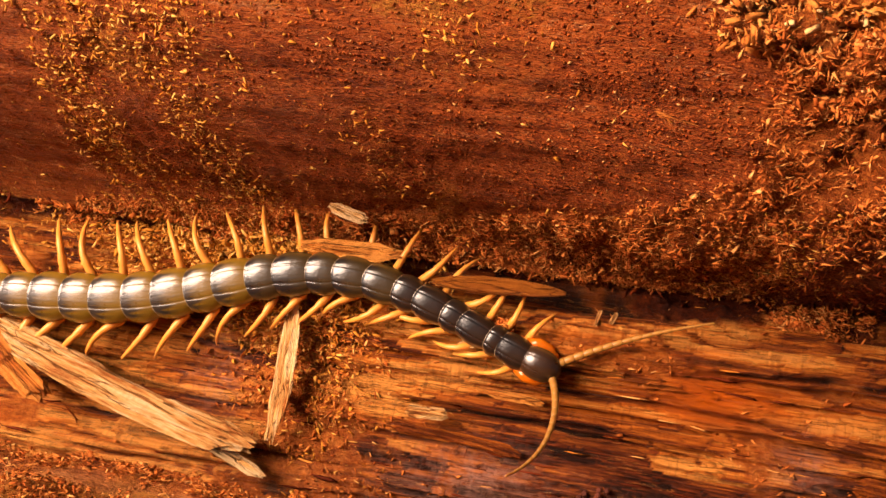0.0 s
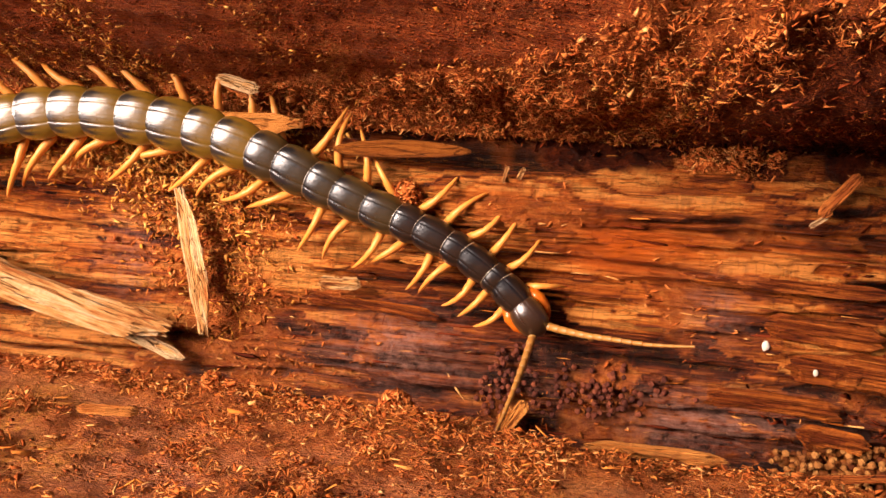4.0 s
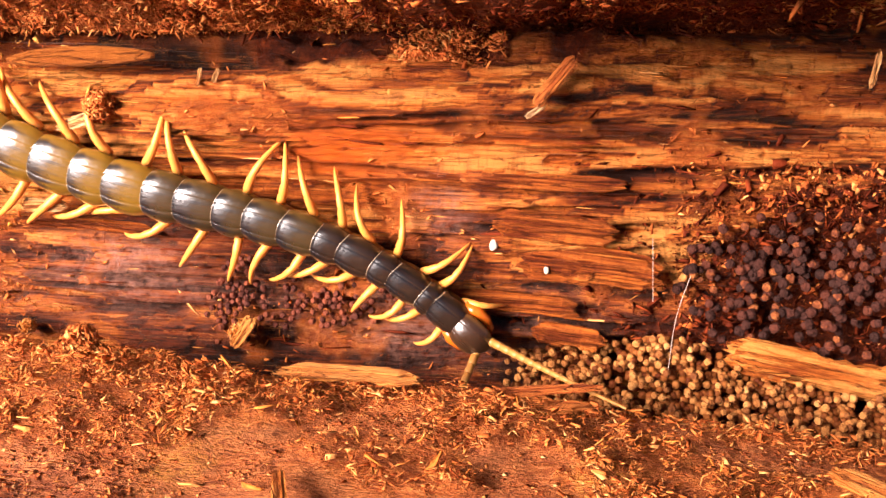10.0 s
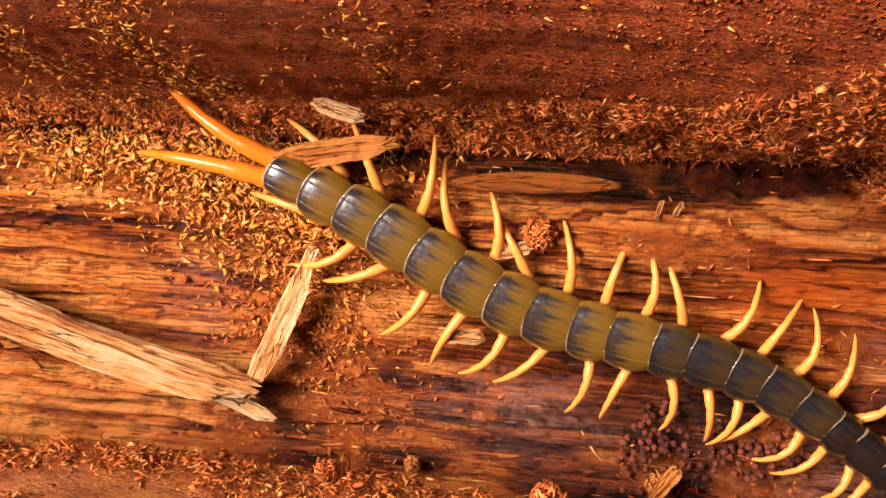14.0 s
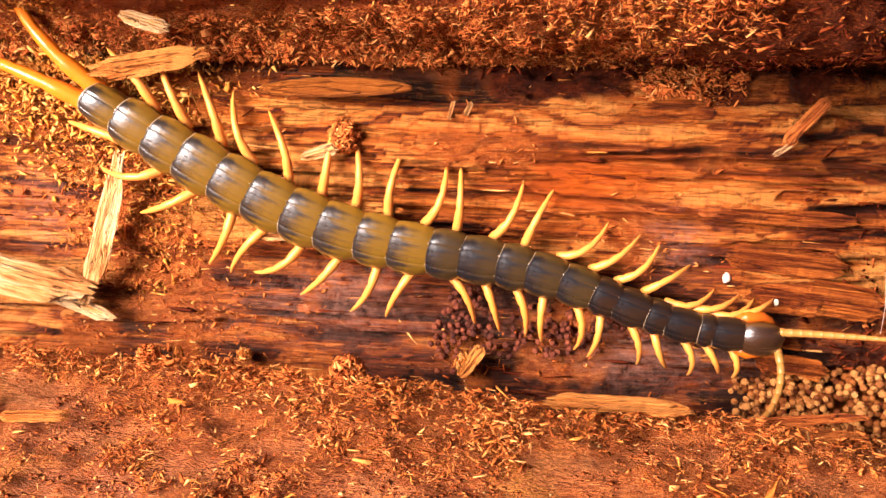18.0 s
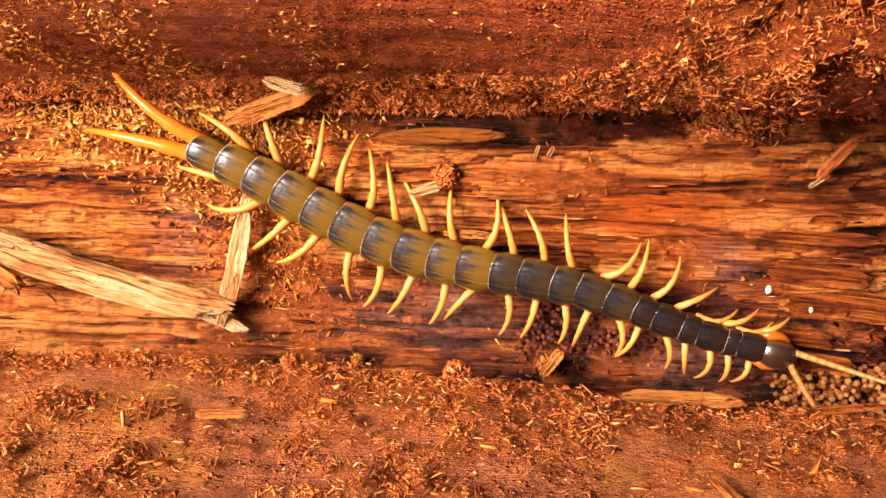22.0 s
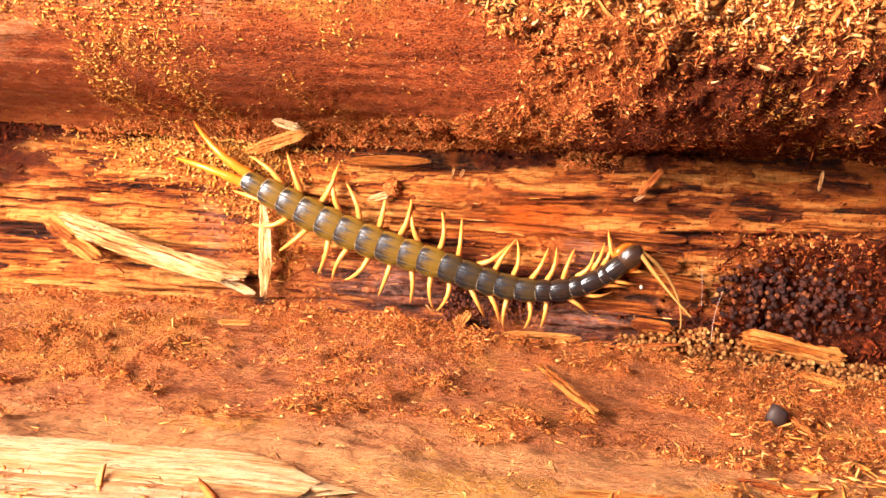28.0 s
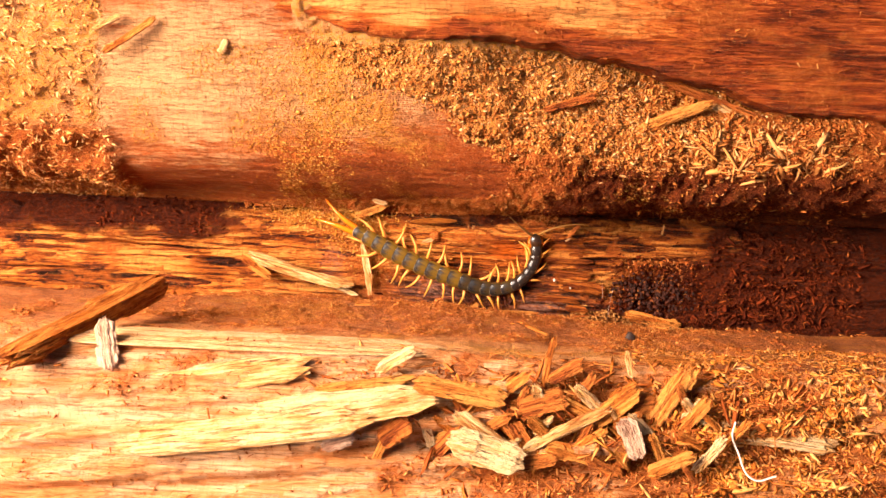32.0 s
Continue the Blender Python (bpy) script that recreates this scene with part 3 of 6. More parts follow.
def splinter_mesh(name, length, width, thick, seed, material, blunt=0.2):
    """A torn piece of wood along x: uneven rings, fibres at the ends broken at different lengths."""
    rng = np.random.RandomState(seed)
    rings, sides = 21, 26
    u = np.linspace(-0.5, 0.5, rings)
    ang = np.linspace(0, 2 * np.pi, sides, endpoint=False)
    box = 1 / np.maximum(np.abs(np.cos(ang)), np.abs(np.sin(ang)) * 1.0) ** 0.75
    taper = np.clip((0.5 - np.abs(u)) / (0.5 * blunt * (0.6 + 0.8 * rng.rand())), 0, 1) ** 0.6
    taper = np.maximum(taper, 0.3 + 0.35 * rng.rand())
    bend = 0.06 * length * (rng.rand() - 0.5) * (1 - (2 * u) ** 2)
    ridge = 1 + 0.50 * (rng.rand(sides) - 0.5)[None] + 0.10 * (rng.rand(rings, sides) - 0.5)
    y = 0.5 * width * taper[:, None] * box[None] * np.cos(ang)[None] * ridge + bend[:, None]
    z = 0.5 * thick * (0.35 + 0.65 * taper)[:, None] * box[None] * np.sin(ang)[None] * ridge
    # layers torn away over part of the length
    for k in range(5):
        c, w, side = rng.rand() - 0.5, 0.10 + 0.25 * rng.rand(), rng.randint(sides)
        d = np.abs((np.arange(sides) - side + sides // 2) % sides - sides // 2)
        cut = (1 - 0.30 * rng.rand() * np.outer(np.abs(u - c + 0.04 * rng.normal(size=rings)) < w, d < 4))
        y, z = y * cut + bend[:, None] * (1 - cut), z * cut
    x = u[:, None] * length + np.zeros((1, sides))
    ends = np.exp(-((0.5 - np.abs(u)) / 0.07) ** 2)[:, None] * np.sign(u)[:, None]
    x = x + ends * (rng.rand(1, sides) - 0.75) * min(0.14 * length, 0.9 * width)
    v = np.stack([x, y, z], -1).reshape(-1, 3) * MM
    i = np.arange(rings * sides).reshape(rings, sides)
    j = np.roll(i, -1, 1)
    f = np.stack([i[:-1], i[1:], j[1:], j[:-1]], -1).reshape(-1, 4)[:, ::-1]
    caps = []
    n = len(v)
    v = np.vstack([v, v[i[0]].mean(0), v[i[-1]].mean(0)])
    for k in range(sides):
        a, b = i[0][k], i[0][(k + 1) % sides]
        caps.append((n, a, b, b))
        a, b = i[-1][k], i[-1][(k + 1) % sides]
        caps.append((n + 1, b, a, a))
    me = bpy.data.meshes.new(name)
    me.from_pydata(v.tolist(), [], [tuple(int(k) for k in q) for q in f] + [tuple(int(k) for k in q[:3]) for q in caps])
    me.materials.append(material)
    me.update()
    return me


def lie(a, b, facing):
    """The pose of a piece from a to b (mm, the log's axes), its z turned to face."""
    a, b = Vector(a), Vector(b)
    e1 = (b - a).normalized()
    e3 = (facing - e1 * facing.dot(e1)).normalized()
    e2 = e3.cross(e1)
    m = Matrix((e1, e2, e3)).transposed().to_4x4()
    m.translation = (a + b) * 0.5 * MM
    return LOG @ m


def chip(name, material, label, a, b, width, thick, seed, facing=FACE, category="wood piece", blunt=0.2):
    ob = new(name, splinter_mesh(name, (Vector(b) - Vector(a)).length, width, thick, seed, material, blunt))
    ob.matrix_world = lie(a, b, facing)
    return tagged(ob, label, category)


chip("wood_slab", M_CHIP, "thick pale split wood slab lying against the groove wall", (-71.1, -2.5, 10.5), (-37.1, -2.5, 1.6), 4.15, 2.28, 1)
chip("wood_splinter", M_CHIP, "thin pale splinter under the split wood slab", (-51.5, -1.5, 4.0), (-35.2, -1.5, -2.1), 1.46, 0.58, 2)
chip("wood_block", M_CHIP_O, "short orange wood block beside the split slab", (-73.9, -3.0, 9.8), (-63.7, -3.0, 3.0), 3.12, 1.87, 3)
chip("thin_chip", M_CHIP_B, "small thin pale chip below the ridge", (-31.2, -3.0, 29.4), (-27.5, -3.0, 28.4), 0.89, 0.36, 5)
chip("small_chip", M_CHIP, "small pale chip on the groove wall", (-14.7, -2.6, 16.7), (-10.9, -2.6, 17.9), 1.12, 0.45, 6)
chip("splinter", M_CHIP_B, "forked brown splinter leaning on the groove wall", (36.5, -2.5, 24.5), (33.0, -2.5, 20.1), 1.25, 0.75, 7)
chip("splinter", M_CHIP, "pale tip of splinter on the groove wall", (33.9, -2.0, 20.2), (32.1, -2.0, 18.9), 0.48, 0.24, 8)
chip("sliver", M_CHIP, "tiny wood sliver on the groove wall", (0.0, -2.0, 21.1), (0.4, -2.0, 22.9), 0.41, 0.25, 9)
chip("sliver", M_CHIP, "tiny wood sliver on the groove wall", (1.6, -2.0, 21.5), (2.2, -2.0, 22.9), 0.48, 0.29, 10)
chip("wood_chip", M_CHIP_O, "flat tan wood chip on the dusty ledge", (-32.9, -29.1, 0.0), (-27.8, -28.3, 0.0), 1.2, 0.7, 11, LEDGE)
chip("long_splinter", M_CHIP_O, "long tan splinter lying across the ledge", (16.1, -32.8, -2.2), (23.0, -51.7, -2.2), 1.5, 0.75, 12, LEDGE, blunt=0.9)
chip("flat_splinter", M_CHIP_O, "flat torn orange layer along the lip of the groove", (10.5, -13.6, -3.4), (23.6, -14.8, -3.0), 3.1, 0.8, 13, LEDGE)
chip("torn_layer", M_WALL, "flat torn orange layer standing off the groove wall", (29.0, 0.0, 8.0), (41.5, -0.3, 7.2), 2.6, 1.3, 111)
chip("torn_layer", M_WALL, "yellow-orange torn layer of the groove wall", (32.0, 0.1, 4.0), (46.0, -0.2, 2.9), 3.4, 1.4, 112)
chip("torn_layer", M_WALL, "short torn orange layer above the pellets", (33.5, -0.6, -3.4), (41.0, -0.9, -4.2), 2.0, 1.2, 113)
chip("torn_layer", M_WALL, "brown torn layer of the groove wall", (24.0, 0.2, -0.6), (38.0, 0.0, -1.0), 1.9, 1.2, 114)
chip("torn_layer", M_WALL, "long thin orange layer along the groove wall", (20.0, 0.2, 12.6), (42.0, 0.1, 12.2), 1.4, 1.2, 115)
chip("torn_layer", M_WALL, "brown edge of a torn layer on the groove wall", (-22.0, 0.2, 6.2), (-6.0, 0.2, 5.2), 1.3, 1.2, 116)
chip("torn_layer", M_CHIP_B, "long dark layer behind the pellets on the lip", (23.0, -15.6, -4.6), (39.0, -15.0, -4.4), 2.6, 0.8, 117, LEDGE)
chip("flat_chip", M_CHIP, "pale tan chip under the ridge", (-30.8, -6.5, 30.2), (-26.2, -6.5, 29.0), 1.2, 0.5, 118)
chip("sliver", M_CHIP, "small upright pale sliver under the ridge", (64.0, 1.0, 22.0), (64.4, 1.0, 25.5), 0.6, 0.35, 119)
chip("small_chip", M_CHIP_O, "orange chip on the ledge", (56.0, -26.0, -3.2), (60.5, -31.0, -3.2), 1.9, 0.8, 120, LEDGE)
chip("small_chip", M_CHIP_O, "torn yellow chip at the foot of the groove", (2.2, -2.6, -6.0), (4.4, -2.6, -2.6), 1.3, 0.5, 121)
chip("splinter", M_CHIP_B, "dark splinter beside the pellets", (24.2, -14.0, -5.2), (39.9, -14.0, -3.0), 1.22, 0.49, 14, LEDGE)
chip("upright_chip", M_CHIP_O, "short brown chip standing against the groove wall", (-27.5, -4.2, -3.6), (-26.6, -4.2, -10.5), 1.21, 0.73, 15)
chip("wood_block", M_CHIP_O, "orange split wood piece lying on the pellets", (53.3, -0.5, -4.7), (71.6, -0.5, -7.7), 3.40, 1.80, 16)
chip("small_chip", M_CHIP, "small square-ended pale chip on the groove wall", (-19.6, -2.3, 8.6), (-14.8, -2.3, 8.7), 1.42, 0.57, 17)
chip("splinter", M_CHIP_O, "narrow orange splinter on the groove wall", (-10.5, -2.2, 11.9), (-4.5, -2.2, 11.6), 0.89, 0.36, 18)
chip("small_chip", M_CHIP_O, "orange chip on the crumbling ridge", (31.6, -20.0, 32.1), (34.7, -20.0, 30.7), 1.12, 0.45, 19)
chip("fleck", M_CHIP, "pale fleck on the crumbling ridge", (22.3, -22.5, 32.7), (24.3, -22.5, 33.1), 0.60, 0.30, 20)
chip("bark_strip", M_CHIP_O, "curled orange strip on the crumbling ridge", (12.2, -28.0, 38.3), (17.8, -28.0, 41.0), 1.18, 0.59, 21)
chip("splinter", M_CHIP_B, "brown splinter lying on the ridge", (2.3, -27.0, 40.1), (8.9, -27.0, 38.9), 0.94, 0.47, 22)
chip("wood_stick", M_CHIP_O, "broad orange split stick leaning on the front edge", (51.8, -93.0, 0.2), (42.8, -93.0, -14.4), 4.74, 2.37, 23)
chip("wood_stick", M_CHIP_O, "orange split stick lying across other splinters", (39.9, -95.0, -4.4), (28.7, -95.0, -13.5), 3.85, 1.93, 24)
chip("wood_stick", M_CHIP, "long pale-edged splinter in the splinter heap", (32.9, -98.0, -9.1), (13.2, -98.0, -20.1), 2.54, 1.27, 25)
chip("wood_stick", M_CHIP_O, "flat orange stick on the front edge", (-10.9, -98.0, -5.2), (9.4, -98.0, -7.9), 4.44, 2.22, 26)
chip("wood_stick", M_CHIP_B, "short brown split piece in the splinter heap", (12.3, -96.0, -10.9), (23.5, -96.0, -7.5), 4.91, 2.45, 27)
chip("wood_stick", M_CHIP_O, "thin upright splinter standing on the front edge", (20.6, -92.0, 5.8), (18.7, -92.0, -6.2), 1.63, 0.98, 28)
chip("wood_stick", M_CHIP, "thin upright splinter standing on the front edge", (37.2, -92.0, 3.2), (38.7, -92.0, -3.1), 1.30, 0.78, 29)
chip("wood_stick", M_GREY, "weathered pale stick end in the splinter heap", (35.9, -100.0, -10.5), (39.5, -100.0, -19.6), 3.96, 1.98, 30)
chip("wood_stick", M_CHIP_B, "brown split piece in the splinter heap", (9.1, -97.0, -11.5), (15.1, -97.0, -19.5), 4.05, 2.03, 31)
chip("wood_stick", M_CHIP, "pale split piece in the splinter heap", (-1.8, -99.0, -11.2), (9.7, -99.0, -19.2), 3.38, 1.69, 32)
chip("wood_stick", M_CHIP_B, "brown piece behind an orange stick", (35.2, -93.0, -11.5), (44.4, -93.0, -7.9), 3.24, 1.62, 33)
chip("wood_stick", M_CHIP_B, "brown flat piece along the front edge", (48.0, -90.0, -12.1), (63.7, -90.0, -11.7), 4.61, 2.31, 34)
chip("wood_stick", M_CHIP_O, "narrow upright splinter on the front edge", (55.5, -91.0, -7.1), (56.8, -91.0, -14.9), 1.42, 0.85, 35)
chip("wood_stick", M_CHIP, "broad yellow split piece along the front edge", (56.8, -93.0, -14.9), (85.9, -93.0, -17.1), 5.39, 2.70, 36)
chip("wood_stick", M_CHIP, "pale broad piece at the foot of the heap", (-2.6, -103.0, -15.6), (14.0, -103.0, -20.2), 6.40, 2.56, 37)
chip("wood_stick", M_CHIP, "white curled splinter on the front edge", (-19.5, -96.0, -3.2), (-11.2, -96.0, 2.2), 2.57, 1.03, 38)
chip("wood_stick", M_CHIP_B, "brown splinter leaning in the heap", (19.5, -94.0, -4.5), (27.1, -94.0, 0.7), 2.79, 1.40, 39)
chip("wood_stick", M_CHIP, "small pale splinter on the front edge", (61.2, -86.0, -2.7), (67.8, -86.0, -1.2), 1.45, 0.72, 40)
chip("wood_stick", M_CHIP, "small pale splinter in the dust of the front edge", (73.1, -88.0, -10.7), (77.3, -88.0, -9.4), 1.33, 0.66, 41)
chip("wood_stick", M_CHIP_O, "orange splinter low in the heap", (43.9, -95.0, -20.3), (57.5, -95.0, -15.5), 2.36, 1.18, 42)
chip("wood_stick", M_CHIP_B, "brown splinter low in the heap", (42.5, -96.0, -16.6), (52.1, -96.0, -19.7), 2.77, 1.39, 43)
chip("wood_stick", M_CHIP_O, "orange splinter low in the heap", (23.3, -98.0, -20.9), (30.0, -98.0, -15.0), 2.12, 1.06, 44)
chip("wood_stick", M_CHIP, "small pale splinter in the heap", (16.4, -97.0, -15.9), (20.5, -97.0, -11.4), 1.28, 0.64, 45)
chip("wood_stick", M_GREY, "weathered grey stake standing on the front edge", (-84.0, -91.0, 5.2), (-80.8, -95.0, -6.0), 4.29, 2.58, 46)
chip("wood_stick", M_CHIP_O, "thick orange stick leaning on the ledge", (-101.0, -104.0, -3.5), (-83.0, -52.0, 8.0), 7.4, 6.4, 48, LEDGE)
chip("pale_layer", M_CHIP, "broad pale torn layer along the brink of the ledge", (-98.0, -86.0, 0.2), (-4.0, -84.5, -0.5), 13.0, 1.6, 130, LEDGE)
chip("splinter", M_CHIP_B, "brown splinter beside the dark dropping", (33.0, -67.0, -3.0), (43.5, -71.0, -3.0), 1.5, 0.8, 132, LEDGE, blunt=0.7)
chip("splinter", M_CHIP_B, "red-brown splinter in the dust of the ledge", (48.5, -41.0, -3.4), (50.0, -51.0, -3.4), 1.3, 0.6, 133, LEDGE, blunt=0.7)
chip("pale_layer", M_CHIP_O, "tan torn layer along the brink of the ledge", (14.0, -83.0, -1.6), (58.0, -80.0, -2.0), 12.0, 1.4, 131, LEDGE)
chip("long_splinter", M_CHIP, "long pale torn layer of the front edge", (-91.6, -95.0, -12.1), (-35.1, -95.0, -2.8), 6.32, 1.90, 48)
chip("long_splinter", M_CHIP, "long dusty torn layer of the front edge", (-49.2, -99.0, -14.4), (-9.7, -99.0, -7.3), 4.66, 1.87, 49)
chip("long_splinter", M_CHIP, "long pale torn layer of the front edge", (-53.6, -102.0, -16.4), (-5.1, -102.0, -7.5), 3.96, 1.58, 50)
chip("long_splinter", M_CHIP, "broad pale torn layer of the front edge", (-76.2, -104.0, -20.4), (-19.5, -104.0, -11.8), 6.63, 2.65, 51)
chip("long_splinter", M_CHIP_O, "thin orange layer in the front edge", (-33.3, -98.0, -7.4), (-10.9, -98.0, -3.5), 2.12, 1.06, 52)
chip("wood_stick", M_GREY, "grey-white broken chip under the torn layers", (-30.8, -102.0, -19.6), (-23.8, -102.0, -16.6), 2.93, 1.46, 53)
chip("wood_stick", M_CHIP_B, "dark brown chip under the torn layers", (-17.9, -101.0, -17.9), (-11.6, -101.0, -13.0), 4.19, 1.68, 54)
chip("twig", M_CHIP_B, "orange-brown twig on the crumbling ridge", (20.6, -29.0, 59.7), (35.4, -29.0, 64.4), 2.01, 1.41, 55)
chip("twig", M_CHIP_O, "orange splinter on the crumbling ridge", (45.8, -27.0, 53.3), (70.0, -27.0, 64.1), 3.18, 1.91, 56)
chip("small_chip", M_CHIP, "pale rounded chip on the ridge", (71.2, -23.0, 64.4), (76.8, -23.0, 61.3), 3.22, 1.61, 57)
chip("twig", M_CHIP_B, "long dark twig under the upper plank", (53.1, -23.0, 71.4), (90.8, -23.0, 57.8), 2.20, 1.76, 58)
chip("bark_strip", M_CHIP_O, "orange bark strip under the upper plank", (87.7, -20.0, 61.1), (114.4, -20.0, 58.8), 3.55, 1.78, 59)
chip("straw", M_CHIP, "pale straw strip on the ridge", (92.9, -20.0, 57.7), (114.6, -20.0, 55.6), 2.22, 0.89, 60)
chip("straw", M_CHIP, "pale straw strip on the ridge", (92.5, -21.0, 53.2), (104.3, -21.0, 50.7), 2.07, 0.83, 61)
chip("straw", M_CHIP, "pale straw strip on the ridge", (98.3, -22.0, 46.5), (107.6, -22.0, 49.6), 1.62, 0.65, 62)
chip("small_chip", M_CHIP_O, "yellowish chip on the ridge", (79.2, -22.0, 55.5), (89.1, -22.0, 50.5), 4.13, 1.65, 63)
chip("straw", M_CHIP, "pale straw strip on the ridge", (82.2, -22.0, 47.1), (93.9, -22.0, 47.3), 1.92, 0.77, 64)
chip("straw", M_CHIP, "pale straw on the ridge", (56.6, -25.0, 41.2), (65.7, -25.0, 46.0), 1.32, 0.66, 65)
chip("twig", M_CHIP_O, "slanting splinter on the crumbling bark", (-104.2, -42.0, 70.3), (-89.2, -42.0, 80.5), 1.93, 1.35, 66)
chip("twig", M_CHIP, "slanting splinter on the crumbling bark", (-107.2, -42.0, 76.0), (-98.6, -42.0, 80.6), 1.65, 1.16, 67)
chip("small_chip", M_CHIP, "small pale chip on the ridge", (-72.0, -39.0, 71.4), (-70.0, -39.0, 75.5), 1.67, 0.83, 68)
chip("fleck", M_CHIP, "white fleck on the ridge", (-18.2, -27.5, 53.4), (-14.0, -27.5, 54.3), 1.46, 0.59, 69)



def spindle():
    """A smooth swollen spindle with fine bumps, drawn out to a point at each end."""
    r = random.Random(4)
    bm = bmesh.new()
    rings, sides = [], 16
    for i in range(25):
        u = i / 24
        girth = 1.0 * max(0.04, math.sin(math.pi * u ** 0.9)) ** 0.45
        rings.append([bm.verts.new(Vector(((u - 0.5) * 15.0, girth * (1 + 0.10 * (r.random() - 0.5)) * math.cos(a) + 0.25 * math.sin(2.6 * u), 0.8 * girth * (1 + 0.10 * (r.random() - 0.5)) * math.sin(a))) * MM) for a in (2 * math.pi * k / sides for k in range(sides))])
    for p, q in zip(rings, rings[1:]):
        for k in range(sides):
            bm.faces.new((p[k], p[(k + 1) % sides], q[(k + 1) % sides], q[k])).smooth = True
    bm.faces.new(rings[0][::-1])
    bm.faces.new(rings[-1])
    me = bpy.data.meshes.new("spindle_chip")
    bm.to_mesh(me)
    bm.free()
    me.materials.append(M_SPINDLE)
    ob = new("spindle_chip", me)
    ob.matrix_world = lie((-18.4, -3.4, 23.4), (-3.7, -3.4, 24.0), FACE)
    tagged(ob, "spindle-shaped ochre wood chip stuck on the groove wall", "wood piece")


spindle()


def splinter_heap():
    """Smaller split pieces lying between the sticks of the front edge."""
    rng = random.Random(12)
    kinds = ((M_CHIP, "pale"), (M_CHIP_O, "orange"), (M_CHIP_B, "brown"), (M_CHIP_O, "orange"))
    for k in range(54):
        x = rng.gauss(30, 26)
        z = -rng.uniform(4, 23)
        y = float(np.interp(-z, [5, 17, 45], [-92, -96.5, -106.5])) - rng.uniform(0.6, 2.2)
        a = radians(rng.choice((-1, 1)) * rng.uniform(8, 75))
        half = rng.uniform(2.2, 6.0)
        dx, dz = half * math.cos(a), half * math.sin(a)
        material, tone = kinds[k % 4]
        ob = chip("splinter", material, tone + " split piece lying in the splinter heap", (x - dx, y + 0.35 * dz, z - dz), (x + dx, y - 0.35 * dz, z + dz), half * rng.uniform(0.3, 0.62), rng.uniform(0.7, 1.5), 300 + k)
        tagged(ob, tone + " split piece lying in the splinter heap", "wood piece", "splinters of the front edge")


splinter_heap()

# the two pieces that the animal pushes about
pushed_stick = chip("pale_stick", M_CHIP, "pale flat stick leaning on the groove wall", (0, 0, -8.6), (0, 0, 8.6), 2.1, 0.9, 101, category="wood piece", blunt=0.5)
pushed_chip = chip("pale_chip", M_CHIP_O, "flat yellow-orange chip under the ridge", (-6, 0, 0), (6, 0, 0), 2.1, 0.8, 102, category="wood piece", blunt=0.4)


def upper_plank():
    """The sound plank above the crack: its lower edge runs down to the right."""
    xs = np.arange(-60, 200, 0.9)
    edge = np.interp(xs, [-60, -42, -30, 6, 34, 55, 75, 92, 120, 200], [84, 80, 78, 78.5, 75, 70, 65.5, 61, 60, 58])
    edge = edge + fbm(xs / 9, xs * 0, 71, 4) * 2.2
    front = np.interp(xs, [-60, -30, 6, 40, 75, 110, 200], [-40, -41, -41, -35, -29, -26, -27])
    t = np.linspace(0, 1, 90)
    X = np.repeat(xs[:, None], len(t), 1)
    up = 62 * np.maximum(t - 0.09, 0) / 0.91
    back = 9 * np.clip(1 - t / 0.09, 0, 1) ** 2
    Z = edge[:, None] + up[None] + 0.8 * np.clip(t / 0.09, 0, 1)[None]
    Y = front[:, None] + back[None] - 0.1 * up[None] - 2.5 * np.sin(np.clip(up / 30, 0, 1) * np.pi)[None]
    h = fbm(X / 45, Z / 3.5, 72, 4) * 1.6 + fbm(X / 14, Z / 0.8, 73, 3) * 0.5
    h = h + 0.8 * np.floor(fbm(X / 60, Z / 5, 74, 2) * 5) / 5
    # paler above the lower edge and to the left, darker elsewhere
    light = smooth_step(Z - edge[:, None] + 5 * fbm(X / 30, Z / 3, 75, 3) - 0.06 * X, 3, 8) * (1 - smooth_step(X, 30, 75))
    log_piece("upper_plank", "dark red-orange plank of the log above a crack", X, Y, Z, h, M_TOP, [("pale", light), ("damp_shade", 0.4 * (1 - light)), ("dust", 0.5 * smooth_step(fbm(X / 9, Z / 6, 76, 4), 0.1, 0.45))])


upper_plank()


